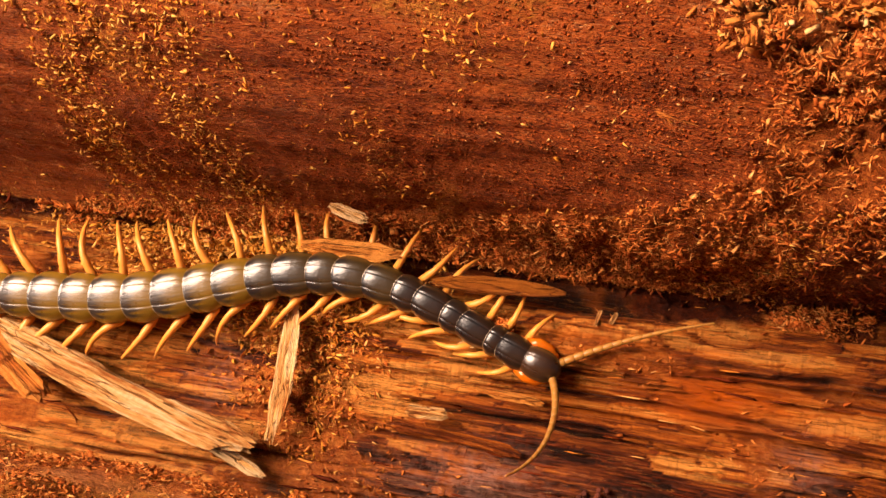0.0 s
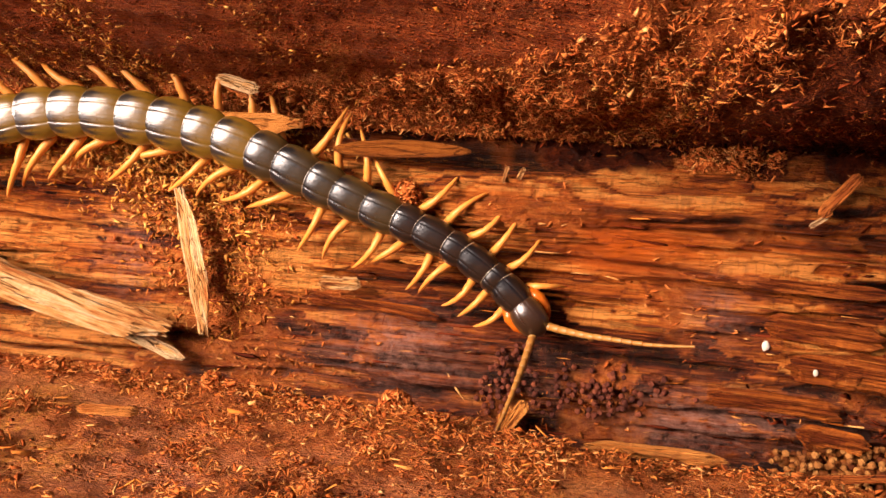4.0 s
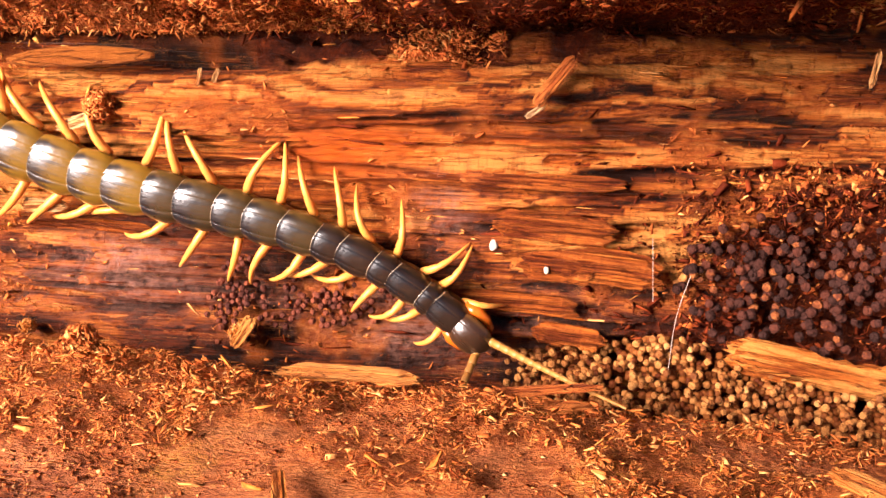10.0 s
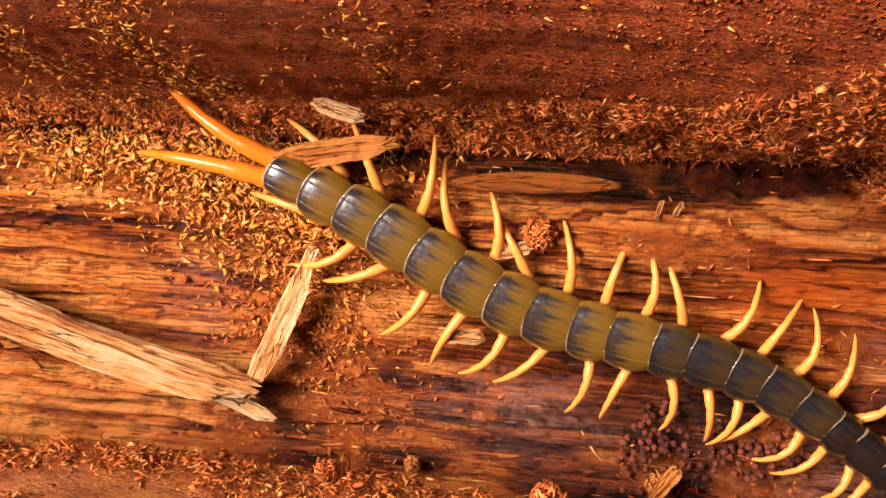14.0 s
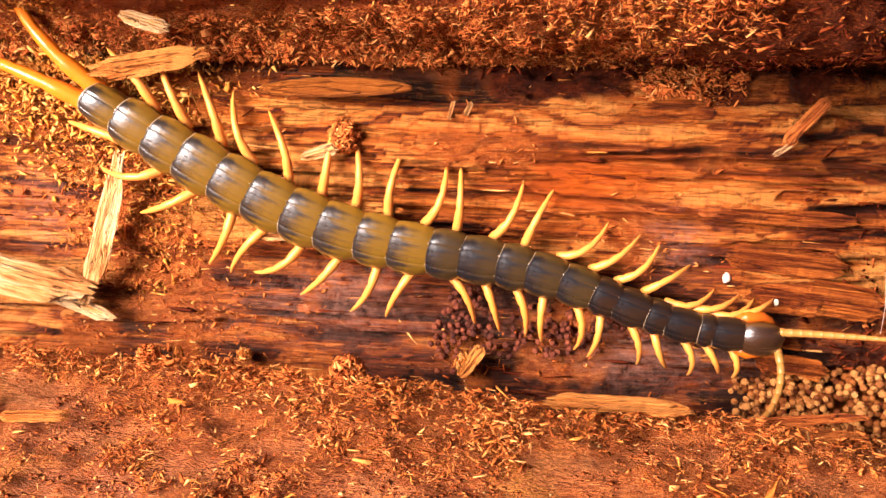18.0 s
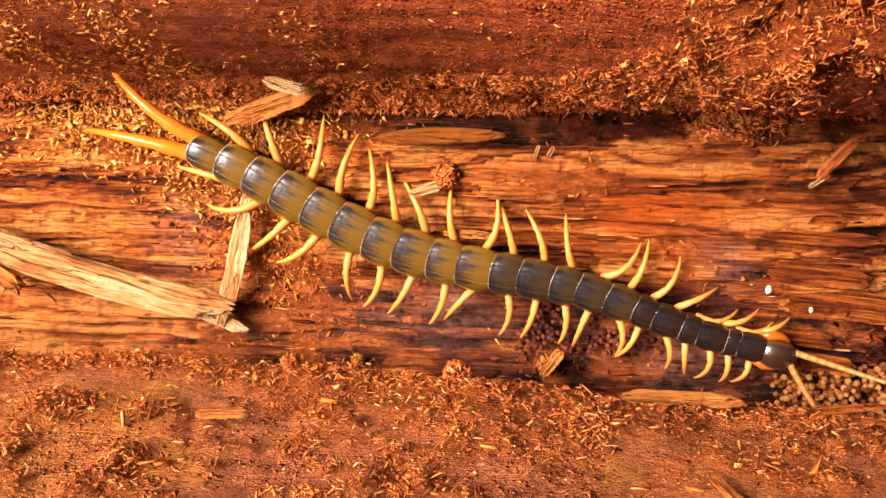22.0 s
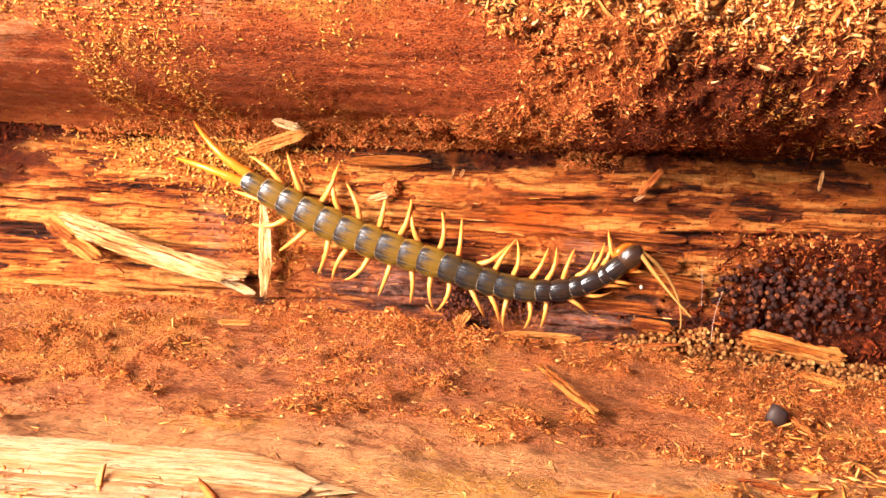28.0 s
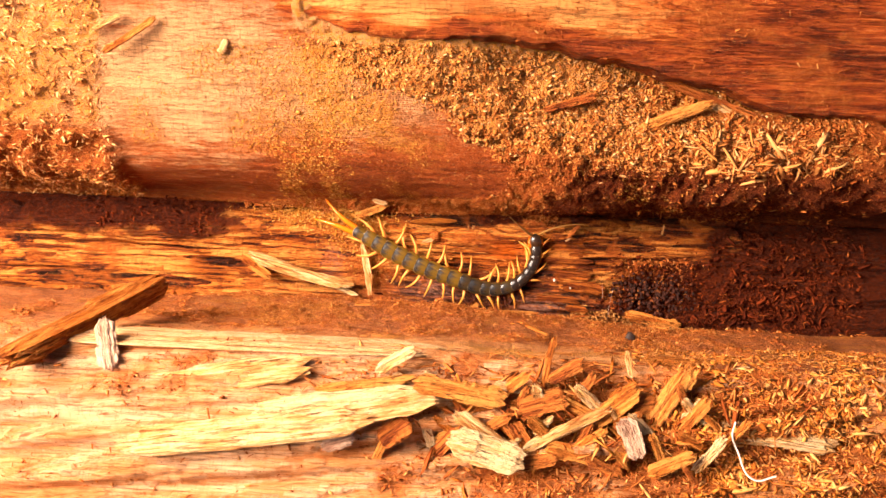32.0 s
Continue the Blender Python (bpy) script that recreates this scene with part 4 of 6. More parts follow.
# ---- loose crumbs ----
def specks(name, label, sheet_name, where, count, size, material, seed):
    """Fine dust: small pointed shards strewn thickly over a stretch of the log. One object of kind stuff."""
    rng = np.random.RandomState(seed)
    X, Y, Z, ny, nz = SHEETS[sheet_name]
    area = np.gradient(X, axis=0) * np.hypot(np.gradient(Y, axis=1), np.gradient(Z, axis=1))
    p = (np.clip(where(X, Y, Z), 0, None) * area).ravel()
    k = rng.choice(p.size, count, p=p / p.sum())
    base = np.stack([X.ravel()[k], Y.ravel()[k], Z.ravel()[k]], -1) + (rng.rand(count, 3) - 0.5) * np.stack([np.maximum(0.45, np.gradient(X, axis=0)).ravel()[k], 0.1 + 0 * p[k], 0.1 + 0 * p[k]], -1)
    normal = np.stack([0 * k, ny.ravel()[k], nz.ravel()[k]], -1)
    along = rng.normal(size=(count, 3)) * np.array([1.5, 1, 1])
    along -= normal * (along * normal).sum(1, keepdims=True) * (1 - 0.5 * rng.rand(count, 1))
    along /= np.linalg.norm(along, axis=1, keepdims=True)
    side = np.cross(normal, along)
    length = size[0] + (size[1] - size[0]) * rng.rand(count, 1) ** 2.5
    w = length * (0.12 + 0.30 * rng.rand(count, 1))
    v = np.stack([base - along * length / 2, base + along * length * (0.5 * rng.rand(count, 1)) + side * w, base + along * length / 2 + normal * w * 0.25, base - side * w * 0.6 + normal * w * 0.45], 1).reshape(-1, 3) * MM
    f = (np.arange(count)[:, None, None] * 4 + np.array([(0, 2, 1), (0, 3, 2), (0, 1, 3), (1, 2, 3)])[None]).reshape(-1, 3)
    ob = new(name, mesh_of(name, v, f, material))
    ob.matrix_world = LOG
    return tagged(ob, label, "wood dust", kind="stuff")


def scatter(name, label, sheet_name, where, count, size, slender, material, seed, lift=0.15, stand=0.35, curl=0.5, category="wood dust", grain=1.25, thin=1.0):
    """Crumbs on a stretch of the log: where(X, Y, Z) gives how thickly they lie. One object of kind stuff."""
    rng = np.random.RandomState(seed)
    X, Y, Z, ny, nz = SHEETS[sheet_name]
    p = np.clip(where(X, Y, Z), 0, None)
    area = np.gradient(X, axis=0) * np.hypot(np.gradient(Y, axis=1), np.gradient(Z, axis=1))
    p = (p * area).ravel()
    k = rng.choice(p.size, count, p=p / p.sum())
    base = np.stack([X.ravel()[k], Y.ravel()[k], Z.ravel()[k]], -1)
    normal = np.stack([0 * k, ny.ravel()[k], nz.ravel()[k]], -1)
    base[:, 0] += (rng.rand(count) - 0.5) * np.maximum(0.4, np.gradient(X, axis=0)).ravel()[k]
    along = rng.normal(size=(count, 3)) * np.array([grain, 1, 1])
    along -= normal * (along * normal).sum(1, keepdims=True) * (1 - stand * rng.rand(count, 1))
    along /= np.linalg.norm(along, axis=1, keepdims=True)
    side = np.cross(normal + 0.3 * rng.normal(size=(count, 3)), along)
    side /= np.linalg.norm(side, axis=1, keepdims=True)
    up = np.cross(along, side)
    length = 0.8 * size[0] + (1.05 * size[1] - 0.8 * size[0]) * rng.rand(count, 1) ** (3.2 if size[1] < 2.4 else 1.4)
    w = length / (slender[0] + (slender[1] - slender[0]) * rng.rand(count, 1))
    th = thin * w * (0.20 + 0.45 * rng.rand(count, 1))
    c = base + normal * (lift * (length + 0.35 * (size[1] < 1.3)) * rng.rand(count, 1))
    bow = curl * length * (rng.rand(count, 1) - 0.25)
    twist = rng.rand(count, 1) * 2 - 1
    corners = []
    rings = ((-0.5, 0.8), (0.0, 1.0), (0.5, 0.7)) if slender[1] > 6 else ((-0.5, 1.0), (0.5, 0.9))
    for a, girth in rings:
        mid = c + along * length * a + up * bow * (0.5 - 2 * a * a) + side * twist * bow * 0.6 * a
        for q in range(3):
            g = girth * (0.12 + 1.55 * rng.rand(count, 1) ** 1.3)
            corners.append(mid + along * length * 0.38 * (rng.rand(count, 1) - 0.5) + side * w * g * (0.5, -0.5, 0.1)[q] + up * th * g * (-0.3, -0.1, 0.5)[q])
    v = np.stack(corners, 1).reshape(-1, 3) * MM
    last = 3 * len(rings) - 3
    tri = [(0, 2, 1), (last, last + 1, last + 2)]
    for k in range(0, last, 3):
        for q in range(3):
            r = (q + 1) % 3
            tri += [(k + q, k + r, k + 3 + r), (k + q, k + 3 + r, k + 3 + q)]
    f = (np.arange(count)[:, None, None] * (last + 3) + np.array(tri)[None]).reshape(-1, 3)
    ob = new(name, mesh_of(name, v, f, material))
    ob.matrix_world = LOG
    return tagged(ob, label, category, kind="stuff")


def crumbs():
    n = lambda a, b, s: fbm(a, b, s, 4)
    lumps = lambda X, Z, s: 0.2 + smooth_step(n(X / 3.5, Z / 3, s), -0.1, 0.35) ** 2
    inside = lambda X, Z: smooth_step(crumb_edge(X, Z), -3, 2)
    # damp rot low on the right, with the ridge's shade coloured in
    wet_shade = lambda X, Z: smooth_step(X + 0.9 * (38 - Z) + 6 * n(X / 8, Z / 5, 29), 12, 36) * (1 - smooth_step(Z, 40, 50))
    scatter("crumbled_wood", "heap of crumbled orange rot on the ridge", "log_ridge", lambda X, Y, Z: inside(X, Z) * (1 - 0.85 * smooth_step(Z, 44, 48)) * (1 - 0.96 * wet_shade(X, Z)) * (X < 60) * (Z < 66) * lumps(X, Z, 80), 34000, (0.15, 0.85), (1.3, 5), M_DUST, 1, 0.7, 0.9, 0.9)
    scatter("crumbled_wood", "curled orange fibres in the crumbled rot", "log_ridge", lambda X, Y, Z: inside(X, Z) * (1 - 0.85 * smooth_step(Z, 44, 48)) * (1 - 0.94 * wet_shade(X, Z)) * (X < 60) * (Z < 66) * lumps(X, Z, 80), 14000, (0.3, 1.3), (6, 13), M_DUST, 21, 0.5, 0.9, 1.3)
    scatter("crumbled_wood", "damp red rot under the ridge, darkened for its shade", "log_ridge", lambda X, Y, Z: wet_shade(X, Z) * (X < 130), 22000, (0.15, 0.9), (1.2, 5), M_DUST_R, 22, 0.6, 0.9, 0.9)
    scatter("crumbled_wood", "crumbled rot on the far part of the ridge", "log_ridge", lambda X, Y, Z: inside(X, Z) * (1 - 0.9 * wet_shade(X, Z)) * (X > 50) * (X < 130) * (Z < 70) * lumps(X, Z, 80), 9000, (0.3, 2.0), (1.3, 5), M_DUST, 16, 0.5, 0.8, 0.9)
    scatter("crumbled_wood", "pale bran-like flakes of rot on the crown of the ridge", "log_ridge", lambda X, Y, Z: smooth_step(crumb_edge(X, Z), -5, 1) * smooth_step(Z + 7 * n(X / 8, Z / 6, 98), np.interp(X, [-10, 15, 60], [47, 42, 44]), np.interp(X, [-10, 15, 60], [52, 45, 48])) * (X < 80) * (Z < 76) + 0.12 * gauss(X, Z, -30, 62, 20, 7), 30000, (0.2, 1.25), (1.0, 3.0), M_FLAKE, 2, 0.6, 0.6, 0.7, thin=0.5)
    scatter("crumbled_wood", "pale fibrous rot beyond the break in the ridge", "log_ridge", lambda X, Y, Z: (1 - smooth_step(X + 5 * n(X / 6, Z / 6, 28), -109, -103)) * (X > -165), 13000, (0.3, 2.0), (1.5, 5), M_STRAW, 3, 0.6, 0.9, 0.9)
    scatter("sawdust", "fine golden dust on the ridge", "log_ridge", lambda X, Y, Z: (smooth_step(n(X / 16, Z / 12, 58) + 0.75 * gauss(X, Z, -40, 58, 22, 17), 0.12, 0.55) ** 1.5 + 0.02) * (np.abs(X) < 100), 40000, (0.14, 0.75), (1.2, 4), M_GOLD, 4, 0.4, 0.6)
    specks("sawdust", "fine red dust clinging to the ridge", "log_ridge", lambda X, Y, Z: (0.25 + smooth_step(n(X / 9, Z / 6, 97), -0.3, 0.3)) * (1 - 0.8 * inside(X, Z)) * smooth_step(X, -72, -48) * (X < 75) * (Z < 64), 56000, (0.14, 0.6), M_FINE_R, 23)
    scatter("straw_heap", "pale straw-like splinters heaped on the ridge", "log_ridge", lambda X, Y, Z: gauss(X, Z, 72, 50, 12, 4) + 0.6 * gauss(X, Z, 92, 49, 12, 4) + 0.04 * gauss(X, Z, 44, 54, 16, 9), 240, (3, 8), (4, 8), M_STRAW, 5, 0.10, 0.10, 0.15)
    scatter("straw_heap", "pale and orange flakes round the straw on the ridge", "log_ridge", lambda X, Y, Z: gauss(X, Z, 70, 50, 20, 8) + 0.4 * gauss(X, Z, 40, 56, 22, 9), 2200, (0.4, 1.7), (1.2, 3.0), M_STRAW, 31, 0.3, 0.5, 0.3)
    scatter("crumbled_wood", "fine golden rot between the straw on the ridge", "log_ridge", lambda X, Y, Z: inside(X, Z) * smooth_step(Z, 42, 47) * (1 - smooth_step(Z, 62, 70)) * (X > 40) * (X < 115), 13000, (0.2, 1.0), (1.2, 4), M_FLAKE, 32, 0.5, 0.7, 0.5, thin=0.5)
    scatter("crumbled_wood", "orange crumbs under the ridge", "groove_wall", lambda X, Y, Z: smooth_step(Z + 5 * n(X / 8, Z / 6, 81), 25, 28) * (X > -75) * (X < 30) * lumps(X, Z, 85), 15000, (0.15, 0.9), (1.3, 5), M_DUST, 6, 0.9, 0.9, 0.9)
    # the dark tone of these crumbs partly paints the shade of the hollows
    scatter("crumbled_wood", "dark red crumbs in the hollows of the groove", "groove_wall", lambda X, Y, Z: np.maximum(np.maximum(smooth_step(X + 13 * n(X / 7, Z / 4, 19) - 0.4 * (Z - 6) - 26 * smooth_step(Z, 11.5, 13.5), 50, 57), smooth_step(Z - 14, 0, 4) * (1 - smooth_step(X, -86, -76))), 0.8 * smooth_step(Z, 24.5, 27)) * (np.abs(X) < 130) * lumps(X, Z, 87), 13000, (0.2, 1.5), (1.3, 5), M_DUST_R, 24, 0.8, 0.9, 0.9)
    scatter("sawdust", "yellow wood dust in the corner of the groove", "groove_wall", lambda X, Y, Z: gauss(X, Z, -46, 25, 15, 4) + 0.5 * gauss(X, Z, -38, 20, 7, 6) + 0.15 * gauss(X, Z, -31, 13, 5, 10), 12000, (0.15, 1.0), (1.2, 4.5), M_GOLD, 7, 0.6, 0.9, 1.0)
    scatter("sawdust", "red dust behind the pale stick", "groove_wall", lambda X, Y, Z: gauss(X, Z, -34, 12, 7, 10) + 0.3 * gauss(X, Z, -24, -3, 6, 3), 4500, (0.15, 0.8), (1.3, 5), M_DUST, 25, 0.6, 0.8, 0.9)
    scatter("sawdust", "scattered flakes on the groove wall", "groove_wall", lambda X, Y, Z: smooth_step(n(X / 7, Z / 6, 51), 0.1, 0.4) * (np.abs(X) < 90) + 0.03, 4000, (0.12, 0.8), (1.5, 6), M_DUST, 8, 0.3, 0.5, 0.8)
    scatter("torn_fibres", "torn fibres standing off the groove wall", "groove_wall", lambda X, Y, Z: (smooth_step(n(X / 14, Z / 3.2, 61), -0.1, 0.3) + 0.15) * (X > -95) * (X < 58) * (Z < 25), 260, (0.6, 3.0), (7, 18), M_DUST_P, 26, 0.02, 0.04, 0.06, grain=30)
    scatter("torn_fibres", "dark torn fibres on the groove wall", "groove_wall", lambda X, Y, Z: (smooth_step(-n(X / 14, Z / 3.2, 61), -0.1, 0.3) + 0.15) * (X > -95) * (X < 58) * (Z < 25), 300, (0.8, 3.5), (6, 16), M_DUST_R, 27, 0.02, 0.04, 0.06, grain=30)
    clumps = lambda X, Y, Z: ledge_clumps(X, -Y) * lumps(X, Y, 82)
    scatter("sawdust", "orange wood dust heaped on the ledge", "log_ledge", lambda X, Y, Z: clumps(X, Y, Z) * (np.abs(X) < 75) * (Y < -10), 36000, (0.15, 0.8), (1.3, 5), M_DUST, 10, 0.9, 0.9, 0.9)
    scatter("sawdust", "curled orange fibres on the ledge", "log_ledge", lambda X, Y, Z: (clumps(X, Y, Z) + 0.03) * (np.abs(X) < 75) * (Y < -10), 14000, (0.3, 1.3), (6, 13), M_DUST_P, 28, 0.6, 0.9, 1.3)
    scatter("sawdust", "orange wood dust on the far ledge", "log_ledge", lambda X, Y, Z: clumps(X, Y, Z) * (np.abs(X) > 70) * (np.abs(X) < 125), 5000, (0.3, 1.4), (1.2, 5), M_DUST, 17, 0.7, 0.8, 0.9)
    specks("sawdust", "fine flakes strewn over the ledge", "log_ledge", lambda X, Y, Z: (0.10 + smooth_step(n(X / 9, Y / 7, 86) + 0.3 * gauss(X, -Y, -50, 32, 20, 13) + 0.3 * gauss(X, -Y, 46, 38, 18, 16), 0.0, 0.4)) * (np.abs(X) < 95) * (Y < -12) * (Y > -64), 56000, (0.16, 0.8), M_FINE, 18)
    scatter("sawdust", "golden flakes strewn towards the brink of the ledge", "log_ledge", lambda X, Y, Z: smooth_step(X, 34, 52) * (X < 125) * smooth_step(-Y + 7 * n(X / 9, Y / 7, 44), 44, 58) * (0.25 + smooth_step(n(X / 8, Y / 6, 45), -0.1, 0.3)), 9000, (0.3, 2.2), (1.5, 6), M_DUST_P, 35, 0.3, 0.6, 0.5, thin=0.6)
    scatter("sawdust", "pale flakes lying on the ledge", "log_ledge", lambda X, Y, Z: (0.1 + clumps(X, Y, Z)) * (np.abs(X) < 90) * (Y < -10), 900, (0.5, 1.8), (2.2, 5), M_DUST_P, 11, 0.5, 0.4, 0.15)
    scatter("sawdust", "flakes along the lip of the ledge", "log_ledge", lambda X, Y, Z: gauss(-Y, X * 0, 15.5, 0, 2.6, 1) * (np.abs(X) < 80) * lumps(X, Y, 83), 12000, (0.15, 0.9), (1.2, 5), M_DUST, 12, 0.9, 0.9, 0.9)
    scatter("sawdust", "wood dust and small splinters on the front edge", "log_front", lambda X, Y, Z: (Z > -34) * (0.06 + smooth_step(n(X / 14, Z / 9, 55) + 0.4 * smooth_step(X, -15, 25) - 0.15, 0.0, 0.4) + 0.7 * gauss(X, Z, -18, -6, 16, 4)) * (np.abs(X) < 120), 22000, (0.2, 1.4), (1.4, 6), M_DUST, 13, 0.6, 0.7, 0.6)
    scatter("sawdust", "golden flakes strewn beside the splinter heap", "log_front", lambda X, Y, Z: smooth_step(X, 40, 58) * (X < 125) * (Z > -30) * (0.25 + smooth_step(n(X / 8, Z / 6, 45), -0.1, 0.3)), 7000, (0.3, 2.6), (1.5, 6), M_DUST_P, 36, 0.3, 0.6, 0.5, thin=0.6)
    scatter("splinter_heap", "heap of torn wood splinters on the front edge", "log_front", lambda X, Y, Z: gauss(X, Z, 36, -10, 34, 12) + 0.12 * gauss(X, Z, -8, -5, 18, 4), 260, (1.5, 6), (5, 10), M_DUST_P, 14, 0.2, 0.35, 0.15, thin=0.6)
    scatter("splinter_heap", "brown splinters between the sticks of the front edge", "log_front", lambda X, Y, Z: gauss(X, Z, 36, -10, 34, 12) + 0.08 * gauss(X, Z, -8, -5, 18, 4), 420, (1.5, 6), (4, 9), M_DUST, 29, 0.2, 0.35, 0.15, thin=0.6)
    scatter("sawdust", "dust on the upper plank", "upper_plank", lambda X, Y, Z: 0.4 + smooth_step(n(X / 9, Z / 6, 76), 0.05, 0.4), 2600, (0.3, 1.6), (2, 6), M_DUST, 15, 0.2, 0.3)


crumbs()


# ---- droppings ----
def pellet_mesh(seed, size=0.62):
    bm = bmesh.new()
    bmesh.ops.create_icosphere(bm, subdivisions=2, radius=size * MM)
    rng = random.Random(seed)
    for v in bm.verts:
        a = math.atan2(v.co.y, v.co.x)
        k = 1 - 0.16 * abs(math.cos(3 * a + seed)) + 0.16 * (rng.random() - 0.5)
        v.co.x *= k
        v.co.y *= k
        v.co.z = max(-0.74, min(0.74, v.co.z / (size * MM))) * size * MM * (1.15 + 0.16 * (rng.random() - 0.5))
    me = bpy.data.meshes.new("pellet")
    bm.to_mesh(me)
    bm.free()
    return me


def pellet_mat(name, stops):
    m, n, l, b = mat(name, 0.75, 0.25)
    g = n.new("ShaderNodeObjectInfo")
    s = tex(n, l, (2600, 2600, 2600), 4, 0.6)
    c = ramp(n, l, math_node(n, l, "ADD", math_node(n, l, "MULTIPLY", g.outputs["Random"], 0.7), math_node(n, l, "MULTIPLY", s, 0.3)), stops)
    l.new(c, b.inputs["Base Color"])
    bump(n, l, b, s, 1.0, 0.0005)
    return m


def pellets():
    tan = pellet_mat("tan_pellet", [(0.1, (0.14, 0.042, 0.011)), (0.42, (0.34, 0.13, 0.030)), (0.75, (0.50, 0.23, 0.060)), (1.0, (0.66, 0.38, 0.15))])
    shapes = [pellet_mesh(k, 0.33 + 0.032 * k) for k in range(5)]
    for s in shapes:
        s.materials.append(tan)
    rng = random.Random(5)
    made = []
    tries = 0
    while len(made) < 300 and tries < 60000:
        tries += 1
        x = rng.uniform(31, 80)
        top = np.interp(x, [31, 40, 48, 56, 66, 78], [-6.0, -4.6, -3.4, -6.0, -7.6, -8.6])
        u = rng.random()
        z = top - (top + 10.2) * u
        y = 0.8 - 10 * u - rng.uniform(0, 1.2)
        if any((x - a) ** 2 + (y - b) ** 2 + (z - c) ** 2 < 0.44 for a, b, c in made):
            continue
        made.append((x, y, z))
        ob = new("pellet", shapes[rng.randrange(5)])
        ob.matrix_world = LOG @ pose(x * MM, y * MM, z * MM, rng.uniform(0, 360), rng.uniform(0, 360), 0)
        tagged(ob, "small tan six-sided wood pellet in the groove", "pellet", "pellets in the groove")
    # older dark ones in two clusters at the foot of the wall
    brown = pellet_mat("brown_pellet", [(0.1, (0.055, 0.014, 0.009)), (0.6, (0.14, 0.034, 0.017)), (1.0, (0.26, 0.070, 0.028))])
    round_ones = [pellet_mesh(k + 11, 0.34 + 0.03 * k) for k in range(3)]
    for q in round_ones:
        q.materials.append(brown)
    packed = []
    while len(packed) < 150:
        cx, cz, sx, sz = ((2.0, -1.8, 2.4, 3.0), (11.5, -1.2, 4.2, 2.0))[rng.random() < 0.55]
        x, z = rng.gauss(cx, sx * 0.7), rng.gauss(cz, sz * 0.7)
        y = 0.1 - rng.uniform(0, 1.0)
        if any((x - a) ** 2 + (y - b) ** 2 + (z - c) ** 2 < 0.25 for a, b, c in packed):
            continue
        packed.append((x, y, z))
        ob = new("dropping", round_ones[rng.randrange(3)])
        ob.matrix_world = LOG @ pose(x * MM, y * MM, z * MM, rng.uniform(0, 360), rng.uniform(0, 360), 0)
        tagged(ob, "dark brown round dropping at the foot of the groove wall", "dropping", "dark droppings at the foot of the wall")
    # those below and behind them: one mass
    base = pellet_mesh(8, 0.47)
    co = np.array([v.co for v in base.vertices]) / MM
    fa = np.array([p.vertices[:] for p in base.polygons])
    bpy.data.meshes.remove(base)
    r = np.random.RandomState(4)
    x = r.uniform(32, 84, 1400)
    u = r.rand(1400)
    top = np.interp(x, [31, 40, 48, 56, 66, 78], [-6.0, -4.6, -3.4, -6.0, -7.6, -8.6])
    cs = np.stack([x, 1.6 - 10 * u, top - 0.7 - (top + 10.2) * u], -1)
    v = (co[None] * (0.85 + 0.25 * r.rand(1400, 1, 1)) + cs[:, None]).reshape(-1, 3) * MM
    f = (np.arange(1400)[:, None, None] * len(co) + fa[None]).reshape(-1, 3)
    under = island_mat("lower_pellet", [(0.0, (0.07, 0.018, 0.005)), (0.6, (0.24, 0.082, 0.018)), (1.0, (0.50, 0.24, 0.070))], 0.55)
    ob = new("pellet_heap", mesh_of("pellet_heap", v, f, under, True))
    ob.matrix_world = LOG
    tagged(ob, "packed mass of tan pellets filling the foot of the groove", "pellets", kind="stuff")
    # darker, older ones sunk in the hollow
    dark = pellet_mat("dark_pellet", [(0.12, (0.020, 0.006, 0.004)), (0.50, (0.045, 0.012, 0.007)), (0.74, (0.085, 0.021, 0.010)), (0.82, (0.20, 0.055, 0.014)), (0.92, (0.36, 0.13, 0.032))])
    sunk = [pellet_mesh(k + 21, 0.40 + 0.05 * k) for k in range(5)]
    for q in sunk:
        q.materials.append(dark)
    count = 0
    while count < 300:
        x, z = rng.uniform(47, 86), rng.uniform(-7, 12)
        if gauss(np.float64(x), np.float64(z), 62, 2, 13, 7) < 0.2 + 0.6 * rng.random():
            continue
        count += 1
        y = 2.4 + 2.3 * gauss(np.float64(x), np.float64(z), 62, 6, 16, 6) - 1.5 * rng.random()
        ob = new("dark_pellet", sunk[rng.randrange(5)])
        ob.matrix_world = LOG @ pose(x * MM, y * MM, z * MM, rng.uniform(0, 360), rng.uniform(0, 360), 0)
        tagged(ob, "dark reddish-brown pellet in a hollow of the groove", "pellet", "dark pellets in the hollow")


def thread(name, label, points, thick, material):
    """A hair-thin fibre through points (mm, the log's axes)."""
    c = bpy.data.curves.new(name, "CURVE")
    c.dimensions, c.bevel_depth, c.bevel_resolution = "3D", thick * MM, 2
    s = c.splines.new("BEZIER")
    s.bezier_points.add(len(points) - 1)
    for q, p in zip(s.bezier_points, points):
        q.co = Vector(p) * MM
        q.handle_left_type = q.handle_right_type = "AUTO"
    c.materials.append(material)
    ob = new(name, c)
    ob.matrix_world = LOG
    return tagged(ob, label, "fibre")


